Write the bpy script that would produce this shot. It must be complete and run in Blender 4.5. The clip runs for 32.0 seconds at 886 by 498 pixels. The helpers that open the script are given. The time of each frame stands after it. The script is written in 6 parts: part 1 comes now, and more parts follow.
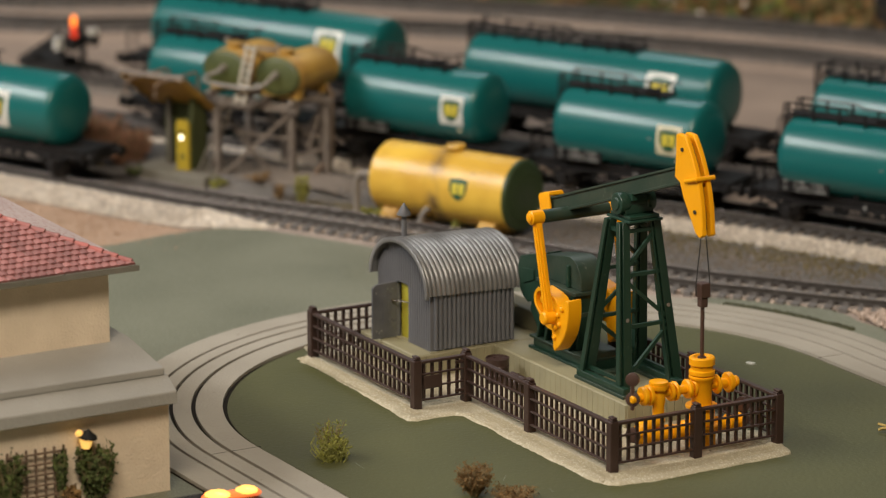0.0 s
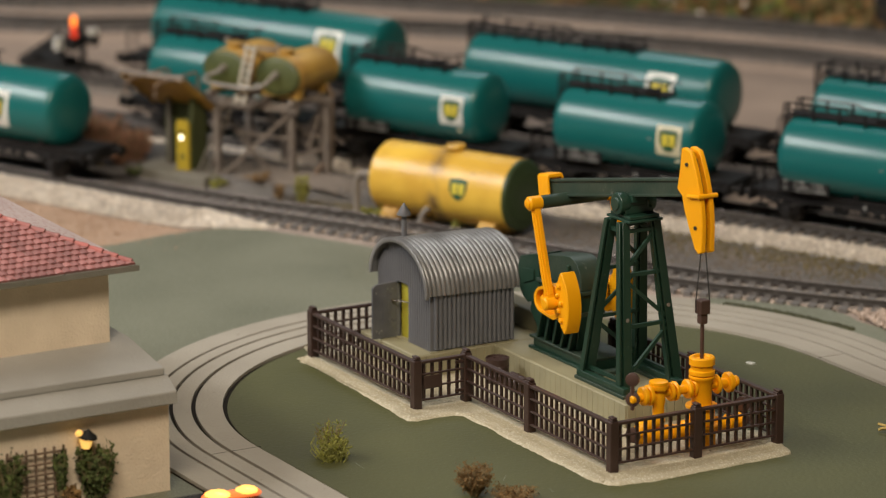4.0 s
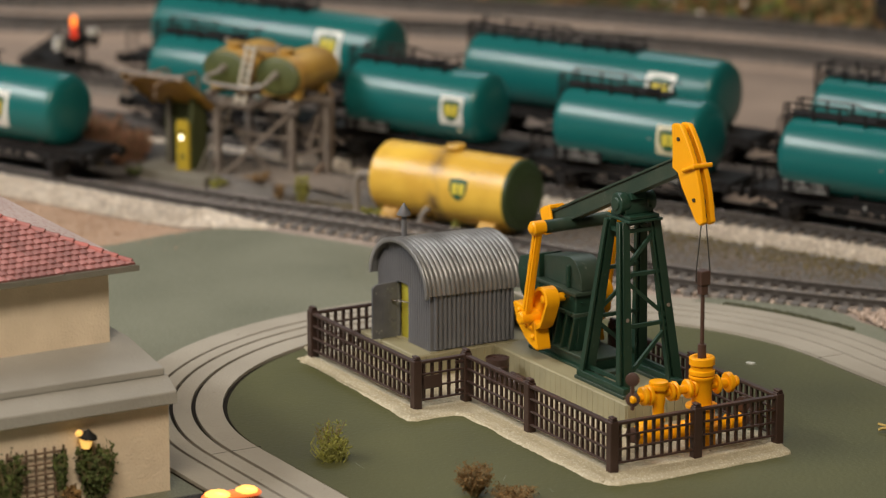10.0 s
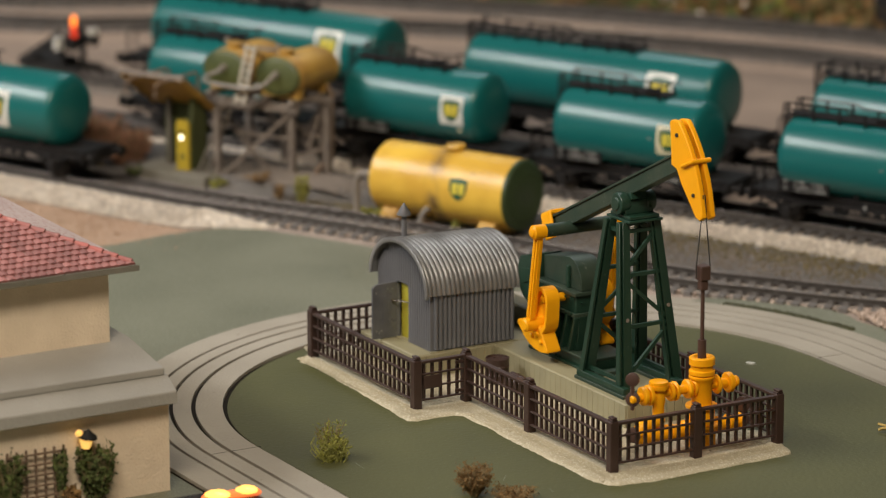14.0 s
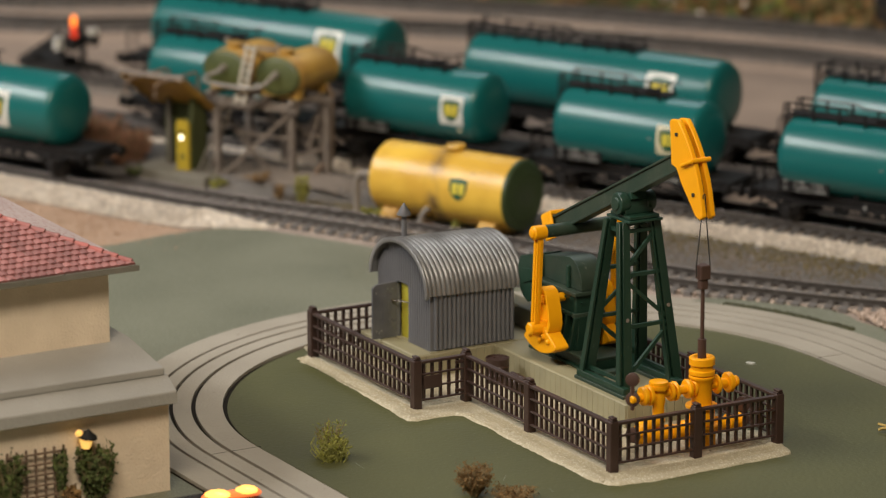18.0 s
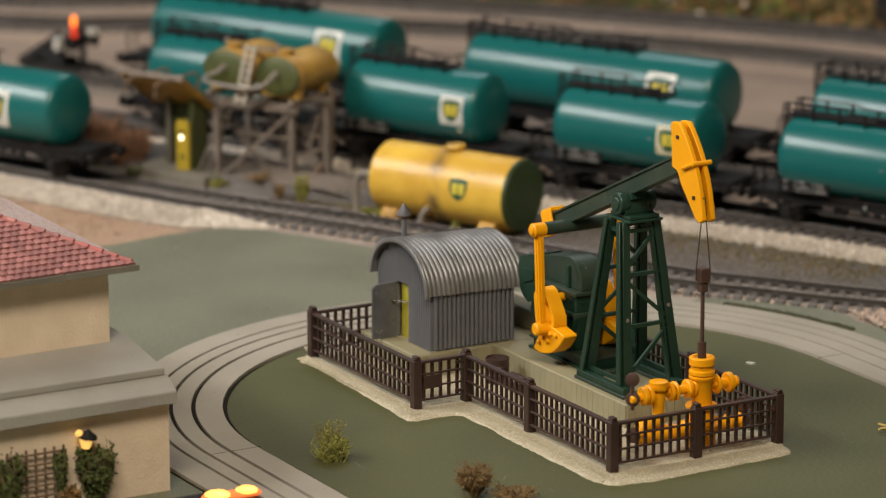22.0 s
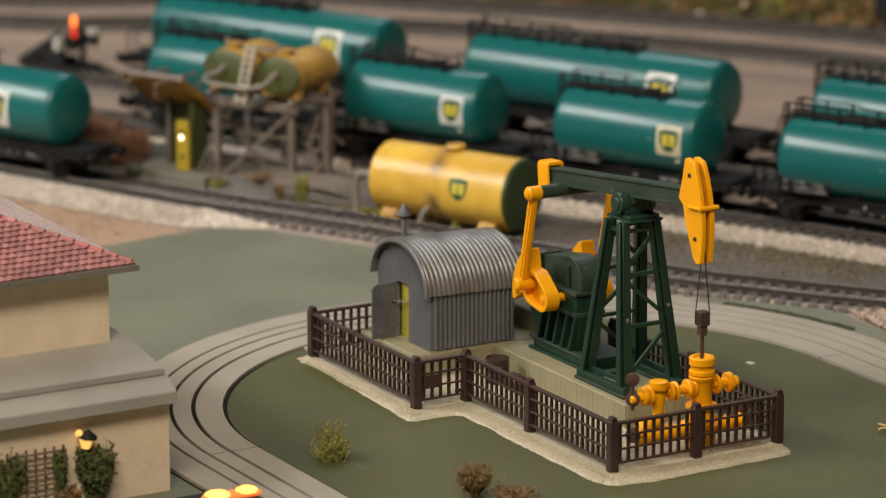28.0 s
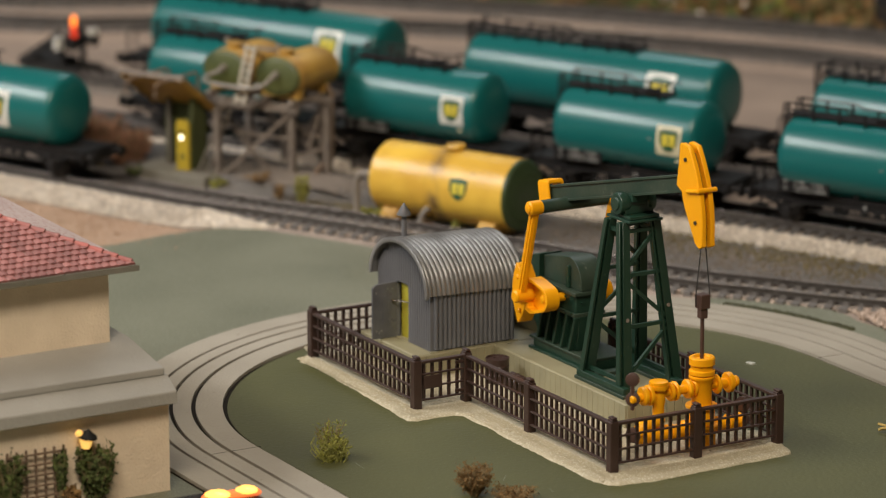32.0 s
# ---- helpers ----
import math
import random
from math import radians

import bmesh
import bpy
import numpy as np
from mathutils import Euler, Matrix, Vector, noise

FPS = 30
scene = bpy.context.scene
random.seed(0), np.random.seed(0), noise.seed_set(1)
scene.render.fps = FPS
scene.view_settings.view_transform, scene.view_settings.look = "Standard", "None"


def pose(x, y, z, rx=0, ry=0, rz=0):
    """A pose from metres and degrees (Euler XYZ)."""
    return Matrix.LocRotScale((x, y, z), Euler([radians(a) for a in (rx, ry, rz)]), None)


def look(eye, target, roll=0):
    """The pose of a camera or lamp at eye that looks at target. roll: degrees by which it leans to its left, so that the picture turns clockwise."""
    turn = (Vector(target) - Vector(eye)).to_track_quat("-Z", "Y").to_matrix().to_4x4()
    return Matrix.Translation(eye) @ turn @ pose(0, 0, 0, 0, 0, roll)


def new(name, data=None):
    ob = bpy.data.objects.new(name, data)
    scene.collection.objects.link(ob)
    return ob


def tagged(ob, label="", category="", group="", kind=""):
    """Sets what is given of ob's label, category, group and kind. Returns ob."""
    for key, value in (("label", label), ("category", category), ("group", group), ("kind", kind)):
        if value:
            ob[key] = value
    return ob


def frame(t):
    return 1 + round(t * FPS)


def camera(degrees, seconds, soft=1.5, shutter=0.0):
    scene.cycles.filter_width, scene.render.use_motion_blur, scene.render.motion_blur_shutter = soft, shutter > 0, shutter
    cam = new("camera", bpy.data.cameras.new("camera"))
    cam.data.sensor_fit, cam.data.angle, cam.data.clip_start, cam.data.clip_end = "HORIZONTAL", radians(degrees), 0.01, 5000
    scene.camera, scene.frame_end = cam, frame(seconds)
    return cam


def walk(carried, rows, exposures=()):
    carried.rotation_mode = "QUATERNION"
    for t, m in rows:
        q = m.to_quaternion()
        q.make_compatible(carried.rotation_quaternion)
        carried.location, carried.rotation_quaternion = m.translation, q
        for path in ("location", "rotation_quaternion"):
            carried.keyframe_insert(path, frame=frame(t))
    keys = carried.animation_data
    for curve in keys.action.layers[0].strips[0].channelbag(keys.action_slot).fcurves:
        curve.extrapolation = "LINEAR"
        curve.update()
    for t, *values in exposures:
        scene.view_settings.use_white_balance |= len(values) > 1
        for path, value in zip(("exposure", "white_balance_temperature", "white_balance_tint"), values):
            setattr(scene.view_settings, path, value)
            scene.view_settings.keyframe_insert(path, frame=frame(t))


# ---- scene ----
# A model railway in scale 1:87 on a table: an oil pump inside a slot road, tank wagons behind it.
# All sizes below are in centimetres; CM turns them into metres.
CM = 0.01

# ---- camera ----
cam = camera(12.865, 32.0, soft=1.15)
cam.data.dof.use_dof, cam.data.dof.focus_distance, cam.data.dof.aperture_fstop = True, 1.365, 14.0


def cm_pose(x, y, z, rx=0, ry=0, rz=0):
    return pose(x * CM, y * CM, z * CM, rx, ry, rz)


EYE = Vector((-1.066642, 0.670722, 0.396862))
YAW, PITCH, LEAN = radians(-29.5894), radians(14.2037), -0.1423
WAY = Vector((math.cos(PITCH) * math.cos(YAW), math.cos(PITCH) * math.sin(YAW), -math.sin(PITCH)))
STAND = look(EYE, EYE + WAY, LEAN)
walk(cam, [(0.0, STAND), (32.0, STAND)])

# ---- light: a key lamp on the left and two added fill lamps, all unseen ----
world = bpy.data.worlds.new("room_light")
scene.world = world
world.use_nodes = True
world.node_tree.nodes["Background"].inputs[0].default_value = (1.0, 0.9, 0.78, 1)
world.node_tree.nodes["Background"].inputs[1].default_value = 0.085
scene.view_settings.exposure = -0.26


def area_lamp(name, eye, target, sx, sy, watts, colour):
    data = bpy.data.lights.new(name, "AREA")
    data.shape, data.size, data.size_y, data.energy, data.color = "RECTANGLE", sx, sy, watts, colour
    ob = new(name, data)
    ob.matrix_world = look(Vector(eye), Vector(target))
    return ob


# Unseen key lamp: bearing from the tank highlights, distance chosen for the falloff.
area_lamp("left_key_lamp", (0.72, 1.13, 1.07), (0.3, -0.2, 0.03), 1.1, 0.24, 29, (1.0, 0.965, 0.94))
# Added warm fill from the visitors' side, mainly for the house walls.
area_lamp("fill_lamp", (-1.3, 0.95, 1.95), (0.1, 0.0, 0.0), 1.2, 0.5, 60, (1.0, 0.86, 0.695))
# Added cool fill from the back, for sheen on the upper surfaces.
area_lamp("fill_lamp", (1.75, -1.3, 2.1), (0.4, -0.1, 0.0), 1.4, 0.4, 19, (0.9, 0.95, 1.0))

# ---- materials ----


def material(name, colour, rough=0.5, second=None, blend=0.5, scale=40.0, bump=0.0, bump_scale=800.0, metal=0.0,
             specular=0.5, speckle=None, speckle_scale=900.0, speckle_at=0.62, coat=0.0, island=0.0, each=0.0, depth=0.0006):
    """A surface: two colours in soft patches, fine speckles, grain in the relief; scale in cycles a metre."""
    m = bpy.data.materials.new(name)
    m.use_nodes = True
    nt = m.node_tree
    bsdf = nt.nodes["Principled BSDF"]
    N = nt.nodes.new
    link = nt.links.new
    where = N("ShaderNodeTexCoord").outputs["Object"]
    c1 = (*colour, 1)
    c2 = (*(second or [v * 0.8 for v in colour]), 1)
    patch = N("ShaderNodeTexNoise")
    patch.inputs["Scale"].default_value, patch.inputs["Detail"].default_value = scale, 6
    link(where, patch.inputs["Vector"])
    ramp = N("ShaderNodeValToRGB")
    ramp.color_ramp.elements[0].position, ramp.color_ramp.elements[1].position = 0.5 - 0.22 * blend - 0.02, 0.5 + 0.22 * blend + 0.02
    ramp.color_ramp.elements[0].color, ramp.color_ramp.elements[1].color = c2, c1
    link(patch.outputs["Fac"], ramp.inputs["Fac"])
    out = ramp.outputs["Color"]
    if speckle:
        fine = N("ShaderNodeTexNoise")
        fine.inputs["Scale"].default_value, fine.inputs["Detail"].default_value = speckle_scale, 3
        link(where, fine.inputs["Vector"])
        cut = N("ShaderNodeValToRGB")
        cut.color_ramp.elements[0].position, cut.color_ramp.elements[1].position = speckle_at, speckle_at + 0.08
        cut.color_ramp.elements[0].color, cut.color_ramp.elements[1].color = (0, 0, 0, 1), (1, 1, 1, 1)
        link(fine.outputs["Fac"], cut.inputs["Fac"])
        mix = N("ShaderNodeMixRGB")
        mix.inputs["Color2"].default_value = (*speckle, 1)
        link(cut.outputs["Color"], mix.inputs["Fac"])
        link(out, mix.inputs["Color1"])
        out = mix.outputs["Color"]
    for amount, node, socket in ((island, "ShaderNodeNewGeometry", "Random Per Island"), (each, "ShaderNodeObjectInfo", "Random")):
        if amount:
            vary = N("ShaderNodeMapRange")
            vary.inputs["To Min"].default_value, vary.inputs["To Max"].default_value = 1 - amount, 1 + amount
            link(N(node).outputs[socket], vary.inputs["Value"])
            hsv = N("ShaderNodeHueSaturation")
            link(vary.outputs["Result"], hsv.inputs["Value"])
            link(out, hsv.inputs["Color"])
            out = hsv.outputs["Color"]
    link(out, bsdf.inputs["Base Color"])
    bsdf.inputs["Metallic"].default_value = metal
    bsdf.inputs["Specular IOR Level"].default_value = specular
    bsdf.inputs["Coat Weight"].default_value = coat
    bsdf.inputs["Coat Roughness"].default_value = 0.2
    gloss = N("ShaderNodeMapRange")
    gloss.inputs["To Min"].default_value, gloss.inputs["To Max"].default_value = rough * 0.85, min(1.0, rough * 1.2)
    link(patch.outputs["Fac"], gloss.inputs["Value"])
    link(gloss.outputs["Result"], bsdf.inputs["Roughness"])
    if bump:
        grain = N("ShaderNodeTexNoise")
        grain.inputs["Scale"].default_value, grain.inputs["Detail"].default_value = bump_scale, 4
        link(where, grain.inputs["Vector"])
        relief = N("ShaderNodeBump")
        relief.inputs["Strength"].default_value, relief.inputs["Distance"].default_value = bump, depth
        link(grain.outputs["Fac"], relief.inputs["Height"])
        link(relief.outputs["Normal"], bsdf.inputs["Normal"])
    return m


def glowing(name, colour, strength):
    m = material(name, colour, 0.3)
    bsdf = m.node_tree.nodes["Principled BSDF"]
    bsdf.inputs["Emission Color"].default_value = (*colour, 1)
    bsdf.inputs["Emission Strength"].default_value = strength
    return m


GREEN_BOARD = material("green_painted_board", (0.1, 0.1015, 0.039), 0.5, (0.073, 0.076, 0.029), 0.7, 16, 0.3, 600, specular=0.3, speckle=(0.2, 0.205, 0.12), speckle_scale=1500, speckle_at=0.66)
# Outer board: paler than the inner one, its far-side sheen put into the colour.
GREEN_PALE = material("pale_green_board", (0.175, 0.18, 0.124), 0.58, (0.132, 0.138, 0.09), 0.4, 13, 0.4, 700, speckle=(0.235, 0.245, 0.19), speckle_scale=1100, speckle_at=0.56)
SAND_ORANGE = material("orange_brown_sand", (0.42, 0.285, 0.195), 0.95, (0.34, 0.225, 0.15), 0.7, 60, 0.8, 900, speckle=(0.52, 0.4, 0.3), speckle_scale=1200, speckle_at=0.58)
SAND = material("sandy_ground", (0.315, 0.24, 0.188), 0.9, (0.22, 0.166, 0.13), 0.8, 22, 0.5, 900, speckle=(0.42, 0.34, 0.26), speckle_scale=1400)
GRAVEL = material("grey_fine_gravel", (0.145, 0.133, 0.122), 0.95, (0.1, 0.092, 0.084), 0.8, 30, 1.0, 1600, speckle=(0.24, 0.22, 0.2), speckle_scale=2200, speckle_at=0.57)
MOSS_GRAVEL = material("mossy_gravel", (0.2, 0.165, 0.07), 0.95, (0.13, 0.115, 0.085), 0.6, 60, 1.0, 1600, speckle=(0.26, 0.21, 0.09), speckle_scale=1500, speckle_at=0.55)
BALLAST = material("pale_ballast", (0.72, 0.66, 0.58), 0.9, (0.55, 0.485, 0.405), 0.6, 200, 0.8, 1500, island=0.35)
BALLAST_BED = material("ballast_bed", (0.52, 0.465, 0.39), 0.95, (0.41, 0.355, 0.29), 0.6, 120, 1.0, 900, speckle=(0.55, 0.5, 0.42), speckle_scale=900, speckle_at=0.52)
PINK_BALLAST = material("pinkish_ballast", (0.5, 0.4, 0.33), 0.9, (0.38, 0.295, 0.24), 0.6, 200, 0.8, 1500, island=0.35)
FAR_BALLAST = material("brown_ballast", (0.2, 0.165, 0.135), 0.95, (0.15, 0.122, 0.1), 0.7, 80, 1.0, 900, speckle=(0.3, 0.26, 0.22), speckle_scale=700, speckle_at=0.56)
GREY_FILL = material("grey_track_fill", (0.25, 0.218, 0.188), 0.95, (0.19, 0.165, 0.142), 0.6, 120, 1.0, 1200, speckle=(0.36, 0.31, 0.27), speckle_scale=900, speckle_at=0.58)
DUSTY_SLEEPER = material("dusty_grey_sleeper_plastic", (0.15, 0.138, 0.128), 0.7, (0.11, 0.101, 0.094), 0.8, 200, 0.3, 900, each=0.12)
RAIL_TOP = material("worn_rail_head", (0.26, 0.23, 0.205), 0.4, (0.19, 0.165, 0.148), 0.8, 60, 0.1, 600, metal=0.8)
SLEEPER = material("grey_brown_sleeper_plastic", (0.085, 0.077, 0.07), 0.65, (0.06, 0.054, 0.05), 0.8, 200, 0.3, 900, each=0.15)
RAIL = material("dull_rail_steel", (0.12, 0.108, 0.1), 0.42, (0.085, 0.075, 0.068), 0.8, 120, 0.2, 600, metal=0.6)
ROAD = material("grey_slot_road", (0.385, 0.352, 0.29), 0.75, (0.31, 0.28, 0.225), 0.8, 26, 0.5, 900, speckle=(0.22, 0.195, 0.15), speckle_scale=520, speckle_at=0.68)
SLOT_AND_SHADE = material("dark_slot_and_gap_shade", (0.022, 0.018, 0.014), 0.8, specular=0.1)
SLAB = material("beige_cast_base", (0.48, 0.425, 0.3), 0.8, (0.38, 0.335, 0.23), 0.8, 50, 1.0, 700, speckle=(0.56, 0.52, 0.39), speckle_scale=1300, speckle_at=0.55)
BLOCK = material("cream_foundation", (0.31, 0.285, 0.175), 0.55, (0.245, 0.222, 0.135), 0.8, 60, 0.1, 500)
FENCE = material("dark_brown_plastic", (0.05, 0.027, 0.021), 0.42, (0.04, 0.0215, 0.017), 0.8, 120, 0.15, 700)
PUMP_GREEN = material("dark_green_plastic", (0.011, 0.038, 0.023), 0.36, (0.015, 0.043, 0.028), 0.8, 80, 0.12, 500, speckle=(0.05, 0.085, 0.06), speckle_scale=260, speckle_at=0.7)
YELLOW = material("orange_yellow_plastic", (0.92, 0.4, 0.003), 0.42, (0.86, 0.365, 0.003), 0.8, 60, 0.08, 500, specular=0.3)
BROWN_ROD = material("brown_plastic", (0.075, 0.04, 0.03), 0.4)
PUMP_DUSTY = material("dusty_dark_green_plastic", (0.034, 0.052, 0.034), 0.5, (0.018, 0.04, 0.026), 0.5, 110, 0.2, 500, speckle=(0.1, 0.115, 0.09), speckle_scale=330, speckle_at=0.66)
WIRE = material("dark_wire", (0.03, 0.028, 0.026), 0.5)
SHED_WALL = material("grey_shed_plastic", (0.145, 0.148, 0.158), 0.42, (0.118, 0.12, 0.129), 0.8, 80, 0.1, 500)
SHED_ROOF = material("silver_grey_roof", (0.27, 0.268, 0.265), 0.34, (0.2, 0.198, 0.195), 0.5, 120, 0.2, 600, metal=0.4)
DOOR_YELLOW = material("yellow_door_plastic", (0.52, 0.46, 0.045), 0.45)
TANK = material("teal_tank_paint", (0.007, 0.124, 0.118), 0.3, (0.006, 0.108, 0.106), 0.8, 20, 0.05, 300, specular=0.5)
UNDER = material("black_underframe", (0.007, 0.0067, 0.007), 0.65, (0.014, 0.0128, 0.0125), 0.8, 100, 0.2, 700, specular=0.2, speckle=(0.04, 0.036, 0.033), speckle_scale=420, speckle_at=0.6)
WHEEL = material("dark_wheel_metal", (0.05, 0.045, 0.042), 0.4, metal=0.6)
PLATE_WHITE = material("white_print", (0.72, 0.72, 0.66), 0.4)
PLATE_CREAM = material("cream_print", (0.68, 0.62, 0.42), 0.4)
SHIELD = material("dark_green_print", (0.02, 0.09, 0.045), 0.4)
DISPENSER_YELLOW = material("dispenser_yellow_paint", (0.46, 0.33, 0.025), 0.45)
PRINT_GREY = material("faded_white_print", (0.22, 0.22, 0.21), 0.5)
PRINT_YELLOW = material("yellow_print", (0.68, 0.56, 0.06), 0.4)
TANK_YELLOW = material("yellow_storage_tank_paint", (0.76, 0.49, 0.065), 0.36, (0.6, 0.35, 0.045), 0.45, 45, 0.6, 260, speckle=(0.42, 0.26, 0.06), speckle_scale=210, speckle_at=0.7)
END_GREEN = material("olive_green_tank_end", (0.1, 0.11, 0.03), 0.5, (0.06, 0.075, 0.026), 0.5, 70, 0.2, 400)
STORAGE_END = material("dark_green_tank_end", (0.042, 0.068, 0.022), 0.45, (0.03, 0.05, 0.017), 0.8, 70, 0.2, 400)
DOOR_GREY = material("dusty_dark_door_plastic", (0.085, 0.087, 0.094), 0.28, (0.12, 0.12, 0.125), 0.4, 150, 0.1, 500)
TRACK_BED = material("pinkish_track_bed", (0.34, 0.275, 0.23), 0.95, (0.25, 0.2, 0.168), 0.6, 120, 1.0, 900, speckle=(0.45, 0.37, 0.31), speckle_scale=900, speckle_at=0.55)
DARK_WOOD = material("dark_weathered_wood", (0.13, 0.11, 0.085), 0.8, (0.085, 0.07, 0.052), 0.8, 150, 0.4, 700)
RUST_PIPE = material("rusty_brown_pipe", (0.21, 0.14, 0.09), 0.6, (0.15, 0.1, 0.065), 0.8, 120, 0.3, 700)
STUCCO = material("cream_stucco", (0.79, 0.655, 0.485), 0.85, (0.69, 0.565, 0.41), 0.8, 90, 0.55, 1250, depth=0.0008)
LEDGE = material("grey_stone_ledge", (0.37, 0.355, 0.318), 0.75, (0.3, 0.288, 0.256), 0.7, 30, 0.4, 900)
TILE = material("red_roof_tile", (0.35, 0.115, 0.1), 0.7, (0.28, 0.135, 0.125), 0.6, 110, 0.3, 700, speckle=(0.42, 0.21, 0.19), speckle_scale=160, speckle_at=0.6, island=0.22, each=0.26)
ROOF_GREY = material("dusty_pink_roof", (0.46, 0.385, 0.36), 0.85, (0.38, 0.31, 0.285), 0.8, 60, 0.5, 700, speckle=(0.3, 0.18, 0.165), speckle_scale=900, speckle_at=0.52)
WOOD_GREY = material("weathered_grey_wood", (0.225, 0.185, 0.15), 0.8, (0.13, 0.105, 0.085), 0.8, 150, 0.5, 700)
PIPE_GREY = material("grey_pipe", (0.28, 0.245, 0.21), 0.5, (0.2, 0.175, 0.15), 0.8, 90, 0.2, 600)
OCHRE = material("ochre_metal", (0.5, 0.3, 0.055), 0.5, (0.34, 0.19, 0.045), 0.6, 70, 0.2, 500)
DARK_OLIVE = material("dark_olive_wall", (0.07, 0.08, 0.025), 0.6, (0.055, 0.062, 0.02), 0.8, 70, 0.2, 500)
CONCRETE = material("dusty_concrete", (0.2, 0.185, 0.15), 0.85, (0.14, 0.13, 0.1), 0.8, 60, 0.5, 700)
LEAF_GREEN = material("moss_green_foam", (0.1, 0.125, 0.03), 0.95, (0.06, 0.08, 0.022), 0.8, 300, 0.6, 900, island=0.35)
SHADE_CRUMBS = material("dark_olive_shade_crumbs", (0.06, 0.062, 0.026), 0.95, (0.035, 0.037, 0.018), 0.8, 300, 0.5, 900, island=0.3)
LEAF_YELLOW = material("yellow_green_foam", (0.34, 0.33, 0.05), 0.95, (0.2, 0.21, 0.04), 0.8, 300, 0.6, 900, island=0.35)
LEAF_BROWN = material("brown_dry_foam", (0.26, 0.15, 0.05), 0.95, (0.15, 0.085, 0.032), 0.8, 300, 0.6, 900, island=0.35)
MOSS_OCHRE = material("ochre_moss_crumbs", (0.16, 0.122, 0.045), 0.95, (0.1, 0.08, 0.036), 0.8, 300, 0.6, 900, island=0.3)
LEAF_RUST = material("rust_brown_foam", (0.3, 0.15, 0.085), 0.95, (0.2, 0.1, 0.06), 0.8, 300, 0.6, 900, island=0.35)
TWIG = material("dry_twig", (0.26, 0.2, 0.1), 0.9)
STRAW = material("straw", (0.55, 0.4, 0.12), 0.8)
HILL = material("mossy_hillside", (0.075, 0.06, 0.025), 0.95, (0.034, 0.027, 0.015), 0.5, 45, 1.0, 300, speckle=(0.27, 0.21, 0.07), speckle_scale=110, speckle_at=0.58)
BLACK = material("matt_black", (0.008, 0.008, 0.008), 0.7)
ROOM = material("plain_room_paint", (0.11, 0.1, 0.093), 0.9)
LAMP_RED = glowing("red_lamp_glass", (1.0, 0.06, 0.015), 0.55)
LAMP_ORANGE = glowing("orange_lamp_glass", (1.0, 0.24, 0.035), 2.4)
LAMP_AMBER = glowing("amber_lamp_glass", (1.0, 0.2, 0.05), 1.1)
LAMP_YELLOW = glowing("yellow_lamp_glass", (1.0, 0.5, 0.09), 2.6)
LAMP_WARM = glowing("warm_lamp_glass", (1.0, 0.58, 0.14), 1.05)
LAMP_WHITE = glowing("white_lamp_glass", (1.0, 0.92, 0.7), 4.0)



def stain(m, axis, at, width, colour):
    """A dirty run of stain along a seam, uneven in width."""
    nt = m.node_tree
    N, link = nt.nodes.new, nt.links.new
    where = N("ShaderNodeTexCoord").outputs["Object"]
    cut = N("ShaderNodeSeparateXYZ")
    link(where, cut.inputs[0])
    off = N("ShaderNodeMath")
    off.operation, off.inputs[1].default_value = "SUBTRACT", at
    link(cut.outputs[axis], off.inputs[0])
    far = N("ShaderNodeMath")
    far.operation = "ABSOLUTE"
    link(off.outputs[0], far.inputs[0])
    near = N("ShaderNodeMapRange")
    near.inputs["From Min"].default_value, near.inputs["From Max"].default_value = width, 0.0
    link(far.outputs[0], near.inputs["Value"])
    rough = N("ShaderNodeTexNoise")
    rough.inputs["Scale"].default_value, rough.inputs["Detail"].default_value = 120, 4
    link(where, rough.inputs["Vector"])
    patchy = N("ShaderNodeMapRange")
    patchy.inputs["From Min"].default_value, patchy.inputs["From Max"].default_value = 0.36, 0.62
    link(rough.outputs["Fac"], patchy.inputs["Value"])
    both = N("ShaderNodeMath")
    both.operation = "MULTIPLY"
    link(near.outputs["Result"], both.inputs[0])
    link(patchy.outputs["Result"], both.inputs[1])
    base = nt.nodes["Principled BSDF"].inputs["Base Color"]
    mix = N("ShaderNodeMixRGB")
    mix.inputs["Color2"].default_value = (*colour, 1)
    link(both.outputs[0], mix.inputs["Fac"])
    link(base.links[0].from_socket, mix.inputs["Color1"])
    link(mix.outputs["Color"], base)


stain(TANK_YELLOW, "X", 0.0, 0.0055, (0.16, 0.1, 0.045))

# ---- mesh tools, all in centimetres ----


def mesh():
    return bmesh.new()


def box(bm, a, b):
    x0, y0, z0 = (min(a[i], b[i]) for i in range(3))
    x1, y1, z1 = (max(a[i], b[i]) for i in range(3))
    v = [bm.verts.new(p) for p in ((x0, y0, z0), (x1, y0, z0), (x1, y1, z0), (x0, y1, z0), (x0, y0, z1), (x1, y0, z1), (x1, y1, z1), (x0, y1, z1))]
    for f in ((3, 2, 1, 0), (4, 5, 6, 7), (0, 1, 5, 4), (1, 2, 6, 5), (2, 3, 7, 6), (3, 0, 4, 7)):
        bm.faces.new([v[i] for i in f])
    return bm


def prism(bm, outline, axis, a, b):
    """A polygon pushed along an axis from a to b. Outline points are (y, z), (x, z) or (x, y)."""
    def put(p, h):
        return {"x": (h, p[0], p[1]), "y": (p[0], h, p[1]), "z": (p[0], p[1], h)}[axis]
    low = [bm.verts.new(put(p, a)) for p in outline]
    top = [bm.verts.new(put(p, b)) for p in outline]
    bm.faces.new(low)
    bm.faces.new(list(reversed(top)))
    n = len(outline)
    for i in range(n):
        bm.faces.new((low[i], top[i], top[(i + 1) % n], low[(i + 1) % n]))
    return bm


